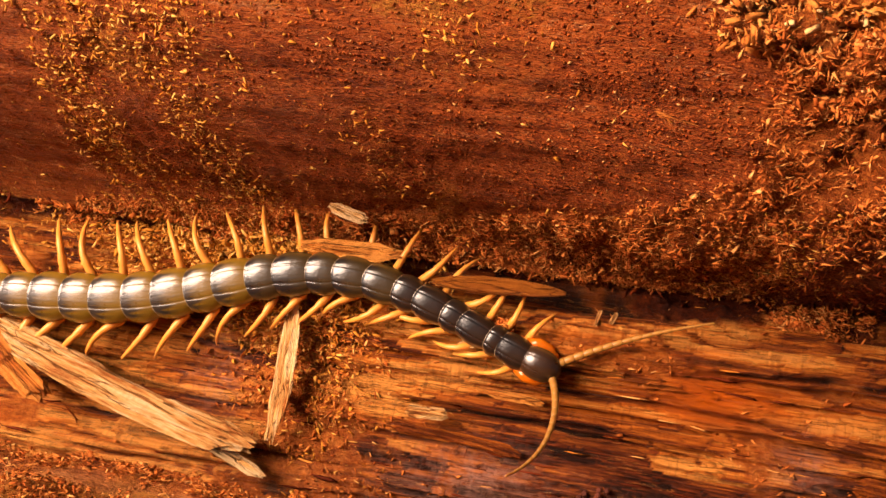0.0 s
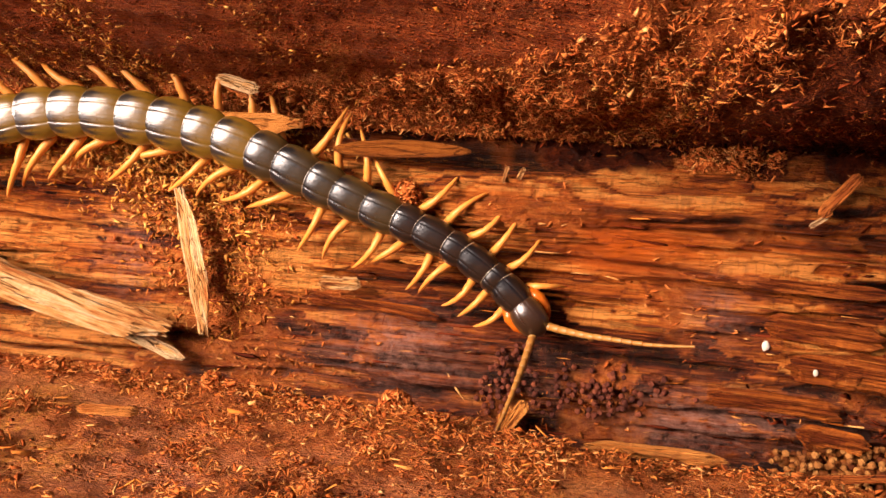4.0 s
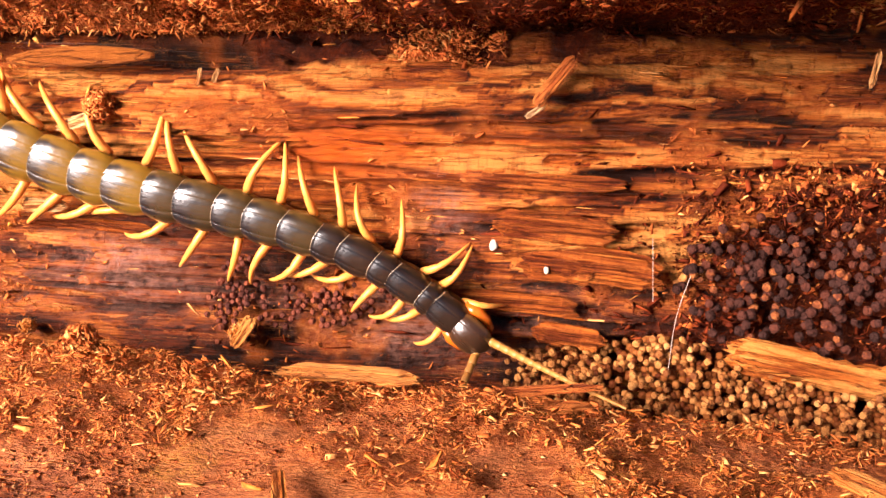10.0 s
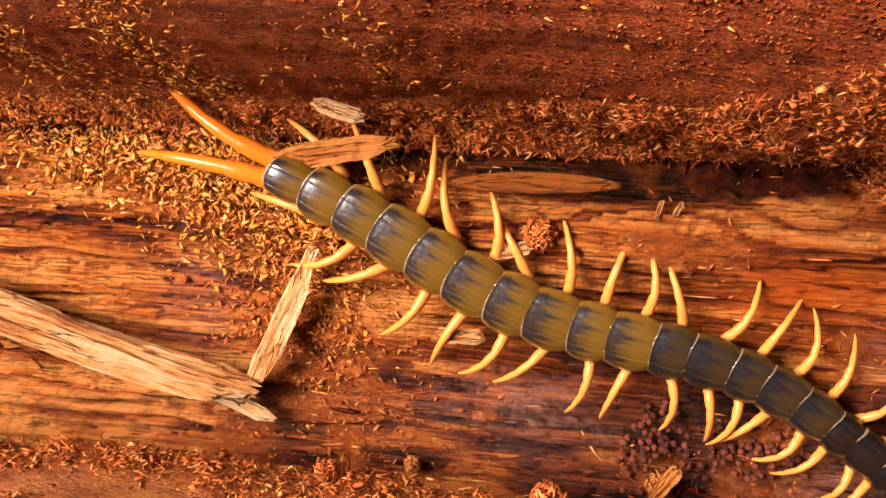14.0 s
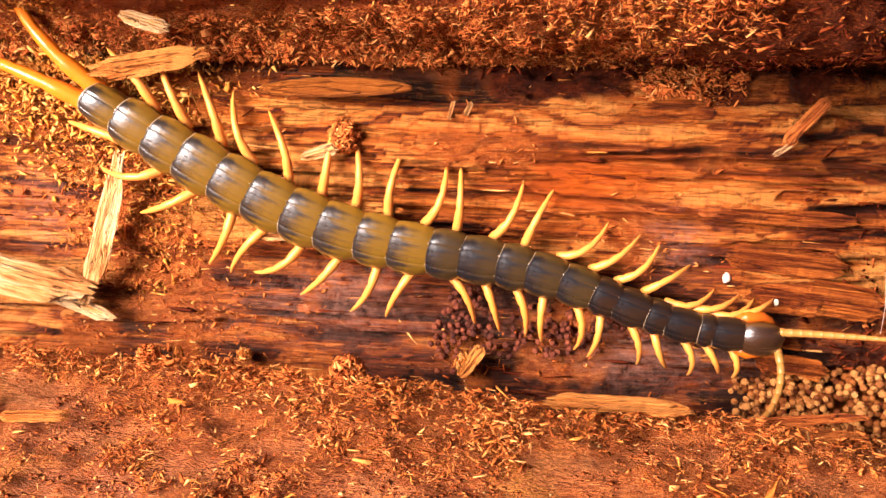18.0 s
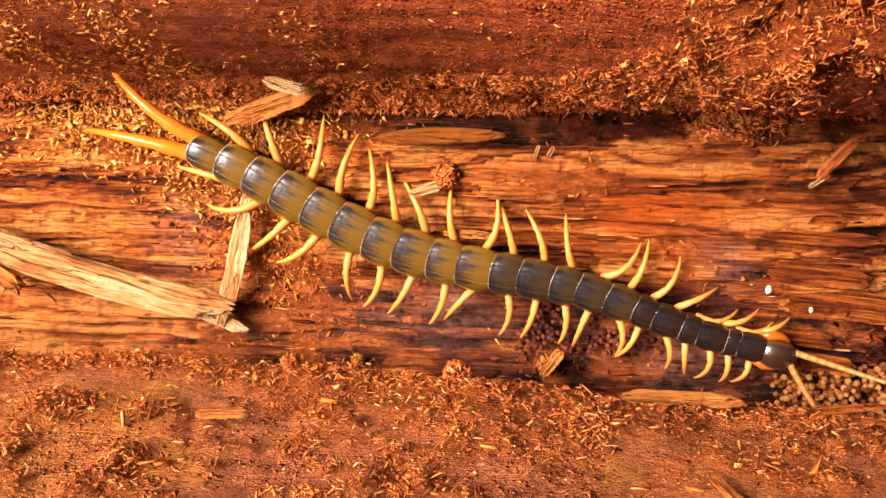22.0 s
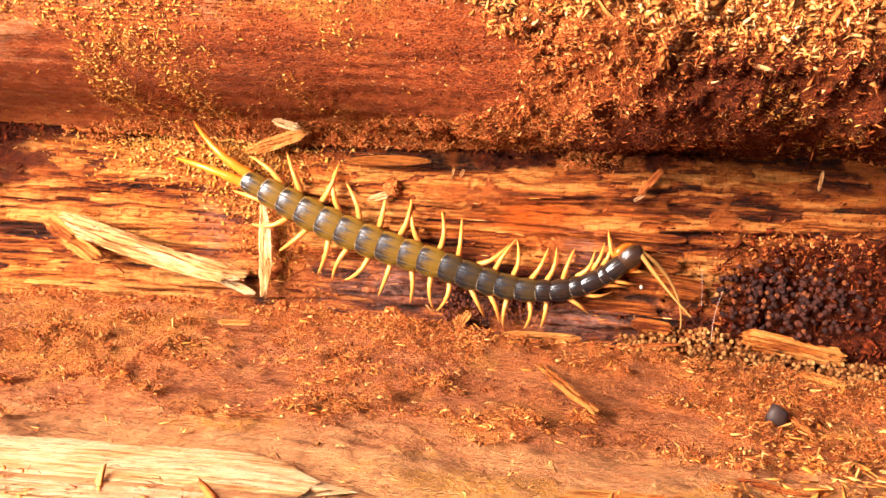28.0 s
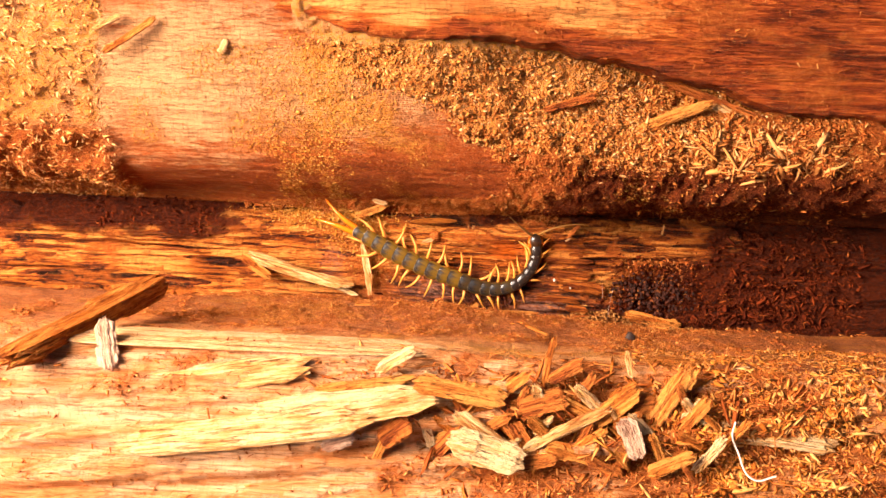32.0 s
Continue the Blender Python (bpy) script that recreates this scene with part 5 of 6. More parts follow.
def clump(name, label, x, y, z, size, material, seed, count=120):
    """A fluffy ball of fibres."""
    r = np.random.RandomState(seed)
    d = r.normal(size=(count, 3))
    d /= np.linalg.norm(d, axis=1, keepdims=True)
    c = d * size * (0.25 + 0.6 * r.rand(count, 1) ** 0.5)
    along = np.cross(d, r.normal(size=(count, 3))) + 0.6 * d
    along /= np.linalg.norm(along, axis=1, keepdims=True)
    side = np.cross(along, d)
    ln, w = size * (0.35 + 0.5 * r.rand(count, 1)), size * 0.10
    v = np.stack([c - along * ln / 2 + side * w, c - along * ln / 2 - side * w, c + along * ln / 2, c + d * w], 1).reshape(-1, 3) * MM
    f = (np.arange(count)[:, None, None] * 4 + np.array([(0, 1, 2), (0, 2, 3), (1, 3, 2), (0, 3, 1)])[None]).reshape(-1, 3)
    ob = new(name, mesh_of(name, v, f, material))
    ob.matrix_world = LOG @ pose(x * MM, y * MM, z * MM)
    return tagged(ob, label, "wood dust")


pellets()
clump("dust_ball", "fluffy pale ball of wood fibres on the groove wall", -21.2, -1.6, -5.3, 1.0, M_DUST_P, 1, 260)
clump("dust_clump", "orange clump of fibres on the groove wall", -10.3, -1.8, 18.9, 1.9, M_DUST, 2, 420)
clump("dust_clump", "small orange curl of fibres at the foot of the groove", 2.6, -1.8, -4.7, 1.3, M_DUST_P, 3, 120)
clump("dust_clump", "orange clump of fibres on the lip of the ledge", -8.0, -14.5, -1.2, 2.0, M_DUST, 4, 420)
clump("dust_clump", "orange clump of fibres on the lip of the ledge", -27, -13.5, -1.0, 1.4, M_DUST, 5, 220)


def speck(name, label, x, y, z, r, colour, seed):
    bm = bmesh.new()
    bmesh.ops.create_icosphere(bm, subdivisions=2, radius=r * MM)
    rng = random.Random(seed)
    for v in bm.verts:
        v.co *= 0.86 + 0.28 * rng.random()
    m, n, l, b = mat(name + "_mat", 0.6)
    t = tex(n, l, (1500, 1500, 1500), 3)
    l.new(mix(n, l, t, colour, tuple(c * 0.55 for c in colour)), b.inputs["Base Color"])
    me = bpy.data.meshes.new(name)
    bm.to_mesh(me)
    bm.free()
    me.materials.append(m)
    me.polygons.foreach_set("use_smooth", [True] * len(me.polygons))
    ob = new(name, me)
    ob.matrix_world = LOG @ pose(x * MM, y * MM, z * MM) @ Matrix.Diagonal((1, 0.7, 1.4, 1))
    tagged(ob, label, "speck")


scatter("crumbled_wood", "red crumbs strewn over the dark pellets", "groove_wall", lambda X, Y, Z: gauss(X, Z, 66, 4, 20, 9) + 0.9 * gauss(X, Z, 60, 10, 9, 2.5) + 0.7 * gauss(X, Z, 50, 4, 3, 6), 6500, (0.2, 1.5), (1.3, 6), M_DUST_R, 30, -0.3, 0.9, 0.9)
scatter("crumbled_wood", "orange crumbs round the dark pellets", "groove_wall", lambda X, Y, Z: gauss(X, Z, 64, 11, 9, 2.2) + 0.6 * gauss(X, Z, 51, 3, 2.5, 5) + 0.12 * gauss(X, Z, 64, 2, 12, 7), 1500, (0.25, 1.6), (1.2, 4), M_DUST, 33, -0.2, 0.9, 0.7)
scatter("crumbled_wood", "brown splinters lying in the dark end of the groove", "groove_wall", lambda X, Y, Z: smooth_step(X, 74, 86) * (X < 135) * (0.3 + gauss(X, Z, 100, -3, 26, 5)) * (Z < 22), 1100, (0.8, 4.0), (2, 7), M_DUST_R, 34, 0.1, 0.5, 0.4, thin=0.6)


speck("white_speck", "tiny white grain stuck to the groove wall", 29.3, -0.9, 5.8, 0.42, (0.85, 0.78, 0.66), 1)
speck("white_speck", "tiny white grain stuck to the groove wall", 34.7, -0.9, 3.4, 0.28, (0.80, 0.70, 0.55), 2)
speck("dark_grain", "dark round dropping on the dusty ledge", 46.5, -46.5, -3.2, 1.35, (0.045, 0.026, 0.022), 3)


M_HAIR = mat("white_fibre", 0.4, 0.5)[0]
M_HAIR.node_tree.nodes["Principled BSDF"].inputs["Base Color"].default_value = (0.80, 0.66, 0.56, 1)
thread("hair", "fine pale hair hanging on the groove wall", [(44.8, -2, 7.5), (45.0, -2.6, 4.2), (45.3, -2, 0.9)], 0.018, M_HAIR)
thread("hair", "long fine pale hair over the pellets", [(48.7, -2, 3.8), (47.6, -2.8, -0.1), (47.1, -3.5, -5.7)], 0.018, M_HAIR)
thread("white_thread", "curled white thread on the front edge", [(61.4, -97, -10.9), (60.6, -98, -13.8), (61.6, -99, -16.8), (64.9, -101, -22.6), (69.9, -101, -21.7)], 0.22, M_HAIR)


# ---- the centipede ----
SEGMENTS = 21
PLATE = [3.4, 3.3, 1.7, 3.4, 2.3, 3.5, 2.7, 3.6, 3.7, 3.2, 4.0, 3.4, 4.1, 3.6, 4.2, 3.8, 4.2, 3.9, 4.1, 3.8, 3.7, 3.6]  # the head, then each back plate
TOTAL = sum(PLATE)
START = [sum(PLATE[:i]) for i in range(len(PLATE) + 1)]
WIDE = [float(np.interp(i, [0, 1, 3, 5, 8, 12, 14, 17, 19, 20], [3.7, 3.6, 3.8, 4.2, 5.0, 5.8, 6.1, 6.0, 5.2, 4.1])) for i in range(SEGMENTS)]
RISE = 2.6  # height of the body's middle over the wood


def chitin(name, plate, edge, rough=0.30, margin=(0.16, 0.085, 0.014)):
    """Glossy back plate: lighter in front, a ragged dark band behind, olive margins, streaks along the body, a pale
    rear rim with its highlight painted in.
    """
    m, n, l, b = mat(name, rough, 0.55)
    info = n.new("ShaderNodeObjectInfo")
    streak = tex(n, l, (130, 2200, 500), 4, 0.65)
    grain = tex(n, l, (1400, 1400, 1400), 3, 0.6)
    cloud = tex(n, l, (420, 420, 420), 3, 0.6)
    where = math_node(n, l, "ADD", attribute(n, "along"), math_node(n, l, "MULTIPLY", math_node(n, l, "SUBTRACT", streak, 0.5), 1.1))
    where = math_node(n, l, "ADD", where, math_node(n, l, "MULTIPLY", math_node(n, l, "SUBTRACT", info.outputs["Random"], 0.5), 0.16))
    half = tuple(0.5 * p + 0.5 * e for p, e in zip(plate, edge))
    c = ramp(n, l, where, [(0.16, plate), (0.44, tuple(0.85 * p + 0.15 * e for p, e in zip(plate, edge))), (0.60, half), (0.74, edge)])
    side = ramp(n, l, math_node(n, l, "ADD", attribute(n, "across"), math_node(n, l, "MULTIPLY", math_node(n, l, "SUBTRACT", cloud, 0.5), 0.3)), [(0.78, (0, 0, 0)), (0.92, (1, 1, 1))])
    c = mix(n, l, math_node(n, l, "MULTIPLY", side, 0.8), c, margin)
    # pale rim; part of its brightness is a highlight put into the colour
    rim = ramp(n, l, attribute(n, "along"), [(0.945, (0, 0, 0)), (0.968, (1, 1, 1))])
    c = mix(n, l, math_node(n, l, "MULTIPLY", rim, 0.65), c, (0.42, 0.33, 0.22))
    c = mix(n, l, math_node(n, l, "MULTIPLY", grain, 0.35), c, tuple(0.5 * v for v in plate))
    l.new(c, b.inputs["Base Color"])
    b.inputs["Specular Tint"].default_value = (0.82, 0.92, 1.0, 1)
    l.new(ramp(n, l, math_node(n, l, "ADD", math_node(n, l, "MULTIPLY", cloud, 0.6), math_node(n, l, "MULTIPLY", streak, 0.4)), [(0.35, (rough - 0.07,) * 3), (0.65, (rough + 0.12,) * 3)]), b.inputs["Roughness"])
    b.inputs["Coat Weight"].default_value = 0.6
    b.inputs["Coat Roughness"].default_value = 0.14
    bump(n, l, b, math_node(n, l, "ADD", math_node(n, l, "ADD", streak, cloud), cloud), 0.16, 0.0004)
    return m


def flesh(name, colour, tip, rough=0.38):
    m, n, l, b = mat(name, rough, 0.45)
    t = tex(n, l, (500, 900, 900), 4, 0.6)
    l.new(mix(n, l, t, colour, tip), b.inputs["Base Color"])
    b.inputs["Subsurface Weight"].default_value = 0.25
    b.inputs["Subsurface Radius"].default_value = (0.0008, 0.0004, 0.0001)
    b.inputs["Subsurface Scale"].default_value = 0.6
    bump(n, l, b, t, 0.25, 0.0002)
    return m


M_PLATE = [
    chitin("dark_plate", (0.022, 0.012, 0.007), (0.008, 0.007, 0.008), 0.30, (0.035, 0.020, 0.008)),
    chitin("olive_dark_plate", (0.046, 0.029, 0.010), (0.009, 0.009, 0.012), 0.30, (0.085, 0.048, 0.008)),
    chitin("olive_plate", (0.165, 0.092, 0.008), (0.010, 0.011, 0.015), 0.30, (0.22, 0.115, 0.008)),
]
M_SIDE = flesh("side_skin", (0.30, 0.165, 0.030), (0.12, 0.06, 0.012))
M_LEG = flesh("leg_yellow", (0.76, 0.35, 0.070), (0.64, 0.24, 0.036))
M_TAIL = flesh("leg_orange", (0.82, 0.27, 0.013), (0.63, 0.14, 0.008), 0.24)
M_HEAD = chitin("head_brown", (0.030, 0.014, 0.007), (0.040, 0.018, 0.008), 0.30, (0.10, 0.045, 0.010))
M_FANG = flesh("fang_orange", (0.60, 0.15, 0.008), (0.36, 0.07, 0.006), 0.22)
M_FEELER = flesh("feeler_olive", (0.40, 0.20, 0.045), (0.28, 0.125, 0.026))


def tube(path, radii, sides=10, flat=1.0):
    """A bmesh tube along points (mm) with a radius at each; closed ends."""
    bm = bmesh.new()
    rings = []
    pts = [Vector(p) for p in path]
    for i, (p, r) in enumerate(zip(pts, radii)):
        d = (pts[min(i + 1, len(pts) - 1)] - pts[max(i - 1, 0)]).normalized()
        s = d.cross(Vector((0, 0, 1)))
        s = s.normalized() if s.length > 1e-4 else Vector((0, 1, 0))
        u = s.cross(d)
        rings.append([bm.verts.new((p + s * r * math.cos(a) + u * r * flat * math.sin(a)) * MM) for a in (2 * math.pi * k / sides for k in range(sides))])
    for a, b in zip(rings, rings[1:]):
        for k in range(sides):
            bm.faces.new((a[k], a[(k + 1) % sides], b[(k + 1) % sides], b[k]))
    bm.faces.new(rings[0][::-1])
    bm.faces.new(rings[-1])
    bmesh.ops.recalc_face_normals(bm, faces=bm.faces)
    for f in bm.faces:
        f.smooth = True
    return bm


RUN = (0, 0.05, 0.12, 0.22, 0.36, 0.5, 0.64, 0.78, 0.88, 0.93, 0.952, 0.975, 1.0)
SPAN = (-1, -0.97, -0.93, -0.87, -0.78, -0.66, -0.52, -0.46, -0.42, -0.38, -0.3, -0.15)
SPAN = SPAN + (0,) + tuple(-v for v in SPAN[::-1])


def plate_bm(length, width, height, lift=0.20, oval=0.0):
    """A back plate: flat on top, rolled down at its shoulders, with two long sutures, a side margin and a beaded rear rim that stands over the next plate."""
    bm = bmesh.new()
    key, wide = bm.verts.layers.float.new("along"), bm.verts.layers.float.new("across")
    nx, ny = len(RUN), len(SPAN)
    top, low = [], []
    for t in RUN:
        a, b = [], []
        if oval:
            outline = max(0.12, 1 - abs(2 * (1 - t) - 0.92) ** 2.6 / 1.32) ** 0.5
        else:
            outline = 1 - 0.22 * max(0, (0.5 - t) / 0.5) ** 2 - 0.15 * max(0, (t - 0.62) / 0.38) ** 2.4
        for v in SPAN:
            y = 0.5 * width * v * outline
            bow = (0.22 + 0.10 * oval) * (1 - v * v) * (t - 0.3) if not oval else 0.12 * (1 - v * v) * (0.5 - t)
            x = length * (0.58 - 1.12 * t) - length * bow * (1 if not oval else -1)
            dome = height * (1 - 0.30 * v * v - 0.70 * abs(v) ** 5)
            if oval:
                dome = height * (1 - 0.9 * v * v) ** 0.5 * (1 - 0.75 * abs(2 * t - 1.05) ** 2.6) ** 0.5
            suture = -0.07 * math.exp(-(((abs(v) - 0.42) / 0.035) ** 2)) * (1 - 0.6 * oval)
            bead = 0.07 * math.exp(-(((t - 0.965) / 0.022) ** 2)) * (1 - oval)
            border = 0.06 * math.exp(-(((abs(v) - 0.95) / 0.03) ** 2))
            z = dome + 0.40 * min(1, 0.6 + 0.1 * length) * math.sin(math.pi * t) ** 0.8 + suture + bead + border + lift * (t - 0.5)
            if t == 1.0:
                z -= 0.10
            a.append(bm.verts.new(Vector((x, y, z)) * MM))
            b.append(bm.verts.new(Vector((x * 0.99, y * 0.97, z - 0.24)) * MM))
            a[-1][key] = b[-1][key] = t
            a[-1][wide] = b[-1][wide] = abs(v)
        top.append(a)
        low.append(b)
    for g, flip in ((top, False), (low, True)):
        for i in range(nx - 1):
            for j in range(ny - 1):
                q = (g[i][j], g[i][j + 1], g[i + 1][j + 1], g[i + 1][j])
                bm.faces.new(q[::-1] if flip else q)
    ring = lambda g: [g[0][j] for j in range(ny)] + [g[i][-1] for i in range(1, nx)] + [g[-1][j] for j in range(ny - 2, -1, -1)] + [g[i][0] for i in range(nx - 2, 0, -1)]
    r1, r2 = ring(top), ring(low)
    for k in range(len(r1)):
        m_ = (k + 1) % len(r1)
        bm.faces.new((r1[k], r2[k], r2[m_], r1[m_]))
    bmesh.ops.recalc_face_normals(bm, faces=bm.faces)
    for f in bm.faces:
        f.smooth = True
    return bm


def trunk_bm(length, width, height):
    """The soft body under a plate."""
    n = 8
    path = [(length * (0.62 - 1.24 * i / (n - 1)), 0, -0.35) for i in range(n)]
    radii = [0.5 * width * (0.80 + 0.20 * math.sin(math.pi * i / (n - 1))) for i in range(n)]
    return tube(path, radii, 18, 2 * height / width)


def leg_bm(size, stout, side, curve=24):
    """A jointed leg from its hip outward (local y), arched over the ground and hooked at the claw."""
    joints = [(0.0, 0.0), (0.16, 0.25), (0.36, 0.42), (0.58, 0.30), (0.80, -0.15), (0.93, -0.55), (1.0, -0.85)]
    path, x, y, last = [], 0.0, 0.0, 0.0
    for i, (u, _) in enumerate(joints):
        a = radians(curve * (1.15, 1.15, 0.75, 0.0, -0.55, -0.95, -1.2)[i])
        step = (u - last) * size
        x += step * math.sin(a)
        y += step * math.cos(a)
        last = u
        path.append(Vector((x, side * y, joints[i][1] * 2.0)))
    fine, radii = [], []
    girth = [0.62, 0.66, 0.52, 0.44, 0.32, 0.20, 0.05]
    for i in range(len(path) - 1):
        for k in range(4):
            t = k / 4
            fine.append(path[i].lerp(path[i + 1], t))
            r = girth[i] * (1 - t) + girth[i + 1] * t
            radii.append(stout * r * (0.88 if k == 0 and i else 1.0 + 0.03 * math.sin(math.pi * t)))
    fine.append(path[-1])
    radii.append(stout * 0.03)
    return tube(fine, radii, 8)


def build_centipede():
    body = new("centipede")
    tagged(body, "olive and black banded centipede with yellow legs crawling in the groove", "centipede")
    head = part("head", plate_bm(3.8, 3.6, 1.30, 0.0, 1.0), M_HEAD, body, "glossy dark brown head")
    for s in (-1, 1):
        part("fang", tube([(-2.2, 1.5 * s, -0.7), (-1.0, 1.95 * s, -0.5), (0.2, 1.95 * s, -0.6), (1.2, 1.5 * s, -0.9), (1.9, 0.7 * s, -1.2)], [0.6, 0.68, 0.55, 0.36, 0.1], 10), M_FANG, head, "orange curved fang")
        part("eye", tube([(1.0, 1.3 * s, 0.35), (1.3, 1.2 * s, 0.3)], [0.2, 0.16], 8), M_PLATE[0], head)
    part("throat", tube([(-1.8, 0, -0.4), (-0.8, 0, -0.45), (0.4, 0, -0.4), (1.2, 0, -0.35)], [1.4, 1.5, 1.25, 0.7], 14, 0.55), M_SIDE, head)
    feelers = []
    for s in (-1, 1):
        row = []
        for k in range(ARTICLES):
            r = 0.46 * (1 - 0.78 * k / ARTICLES)
            ln = FEELER / ARTICLES
            row.append(part("feeler_joint", tube([(0, 0, 0), (0.12 * ln, 0, 0), (0.55 * ln, 0, 0), (0.95 * ln, 0, 0), (1.04 * ln, 0, 0)], [0.84 * r, 0.94 * r, 1.0 * r, 0.98 * r, 0.82 * r], 8), M_FEELER, head))
        feelers.append(row)
    segments, legs = [], []
    for i in range(SEGMENTS):
        ln, w = PLATE[i + 1], WIDE[i]
        seg = part("segment", trunk_bm(ln, w * 0.90, 1.7), M_SIDE, body)
        kind = 0 if i < 6 else 1 if i < 11 else 2
        back = part("back_plate", plate_bm(ln, w * 1.0, 1.35), M_PLATE[kind], seg, ("nearly black glossy plate", "dark olive plate with a black band", "olive plate with a blue-black band")[kind])
        back.location = (0, 0, 0.55 * MM)
        pair = []
        for s in (1, -1):
            if i == SEGMENTS - 1:
                leg = part("tail_leg", leg_bm(15.0, 1.5, s, -7), M_TAIL, seg, "long orange tail leg")
            else:
                size = float(np.interp(i, [0, 2, 8, 19], [4.6, 5.4, 6.6, 8.2]))
                leg = part("leg", leg_bm(size * 1.0, 0.66 + 0.011 * i, s, (13, -10, 18, 5)[(3 * i + (s > 0)) % 4]), M_LEG, seg)
            pair.append(leg)
        segments.append(seg)
        legs.append(pair)
    return body, head, feelers, segments, legs


ARTICLES, FEELER = 16, 17.5
CENTIPEDE = build_centipede()


def motions():
    # seconds, length, head (along, up the face), heading towards the tail, bends along the body (degrees per 10 mm)
    rows = [
        (0, 76.0, -3.4, 15.6, 167.9, -19.8, 6.4, 23.3, 6.3, -11.9, -0.9, 0.5),
        (1, 76.0, -0.8, 19.4, 197.8, -10.4, -33.1, 8.8, 33.1, -4.9, 7.6, 8.5),
        (2, 76.0, 0.9, 15.6, 172.2, -1.8, -9.8, -0.8, 20.3, 11.6, 11.6, 10.6),
        (3, 76.0, 2.6, 8.4, 135.7, 16.7, 14.3, -5.4, 9.5, 17.2, 9.8, 8.6),
        (3.5, 76.0, 3.1, 6.1, 125.2, 22.4, 20.0, -7.6, 11.9, 10.7, 16.8, 15.8),
        (5.5, 76.0, 12.8, 5.7, 145.2, 7.8, 14.3, -7.8, 1.5, 8.5, 8.3, 7.5),
        (6, 76.0, 13.3, 5.7, 146.2, 10.7, 12.2, -5.7, -3.0, 6.9, 14.9, 8.3),
        (7, 76.0, 16.9, 8.1, 168.3, -2.4, 2.8, -9.3, -0.0, 13.5, 11.5, 10.5),
        (8, 76.0, 22.4, 6.5, 168.9, 0.4, -0.5, -1.9, -4.2, -0.6, -0.5, -0.5),
        (9, 76.0, 26.9, 2.3, 151.6, 10.5, 9.2, 0.7, -6.3, -10.3, -8.7, -7.9),
        (10, 76.0, 28.9, -4.0, 138.3, 6.0, 14.8, 7.3, -4.2, -8.6, -7.3, -6.6),
        (11, 76.0, 25.9, -9.3, 106.5, 12.2, 29.6, 19.3, -11.1, -4.4, 3.3, 3.2),
        (12, 71.8, 23.4, -7.8, 116.4, 13.0, 17.0, 30.1, -14.5, -7.4, 0.4, -8.5),
        (13, 74.3, 28.2, -7.5, 143.8, -20.6, 10.6, 29.0, -16.7, -3.1, -0.6, 3.9),
        (13.5, 76.0, 29.0, -10.2, 125.5, 7.0, 7.8, 26.8, -5.3, -12.0, 2.3, 9.0),
        (15.5, 76.0, 39.9, -5.7, 186.5, -23.2, -25.4, 16.0, 12.1, -14.3, -1.5, 10.1),
        (16, 76.0, 39.0, 3.4, 236.7, -42.0, -45.1, -3.1, 22.5, -17.5, 1.7, 5.9),
        (17, 74.4, 36.4, -3.3, 198.5, -29.1, -36.7, 25.3, 8.4, -17.5, -1.4, 3.0),
        (18, 74.0, 34.5, 0.6, 185.2, -20.6, -13.8, 15.6, -4.0, -14.1, -2.1, 0.9),
        (19, 73.4, 31.4, 2.1, 184.6, -10.1, -15.8, 8.5, 0.8, -12.4, -2.5, 3.5),
        (20, 75.3, 31.3, 0.5, 172.5, -4.3, -9.0, 13.3, -3.5, -14.1, -1.0, 11.3),
        (21, 76.2, 31.6, -0.3, 171.6, -1.2, -10.7, 14.5, -4.9, -14.3, 1.5, 11.4),
        (22, 76.6, 32.3, -1.7, 170.5, -2.5, -10.2, 13.2, -2.8, -14.3, 1.4, 15.2),
        (23, 77.3, 34.3, -1.1, 176.8, -8.9, -9.2, 7.9, 3.5, -14.7, -5.8, 12.4),
        (24, 78.7, 36.5, 4.1, 226.3, -41.6, -28.4, -2.5, 7.5, -8.7, -5.8, 19.2),
        (25, 78.9, 39.5, 4.5, 215.9, -28.3, -23.9, -5.4, 7.8, -5.6, -6.4, 4.7),
        (25.5, 79.1, 40.0, 0.3, 185.0, -3.0, -10.0, -7.9, 6.3, -6.3, -5.0, 2.5),
        (27.5, 77.4, 38.2, 7.3, 202.0, 5.8, -21.3, -14.3, 8.4, -11.8, 0.7, 9.6),
        (28, 75.5, 33.4, 10.8, 229.8, -16.5, -30.7, -16.1, 5.2, -7.0, -4.4, 5.9),
        (29, 76.9, 29.5, 16.5, 256.9, -20.2, -38.3, -25.2, -2.2, -0.6, -3.9, -4.3),
        (30, 75.6, 29.1, 17.6, 253.6, -24.4, -32.4, -30.7, 6.5, -10.2, -2.7, 16.5),
        (31, 75.6, 28.7, 19.3, 254.4, -12.8, -33.6, -35.0, 6.7, -9.3, -1.4, 1.6),
        (32, 75.3, 21.7, 20.7, 289.1, -33.2, -46.8, -39.5, 3.2, -7.2, -3.4, 9.3),
    ]
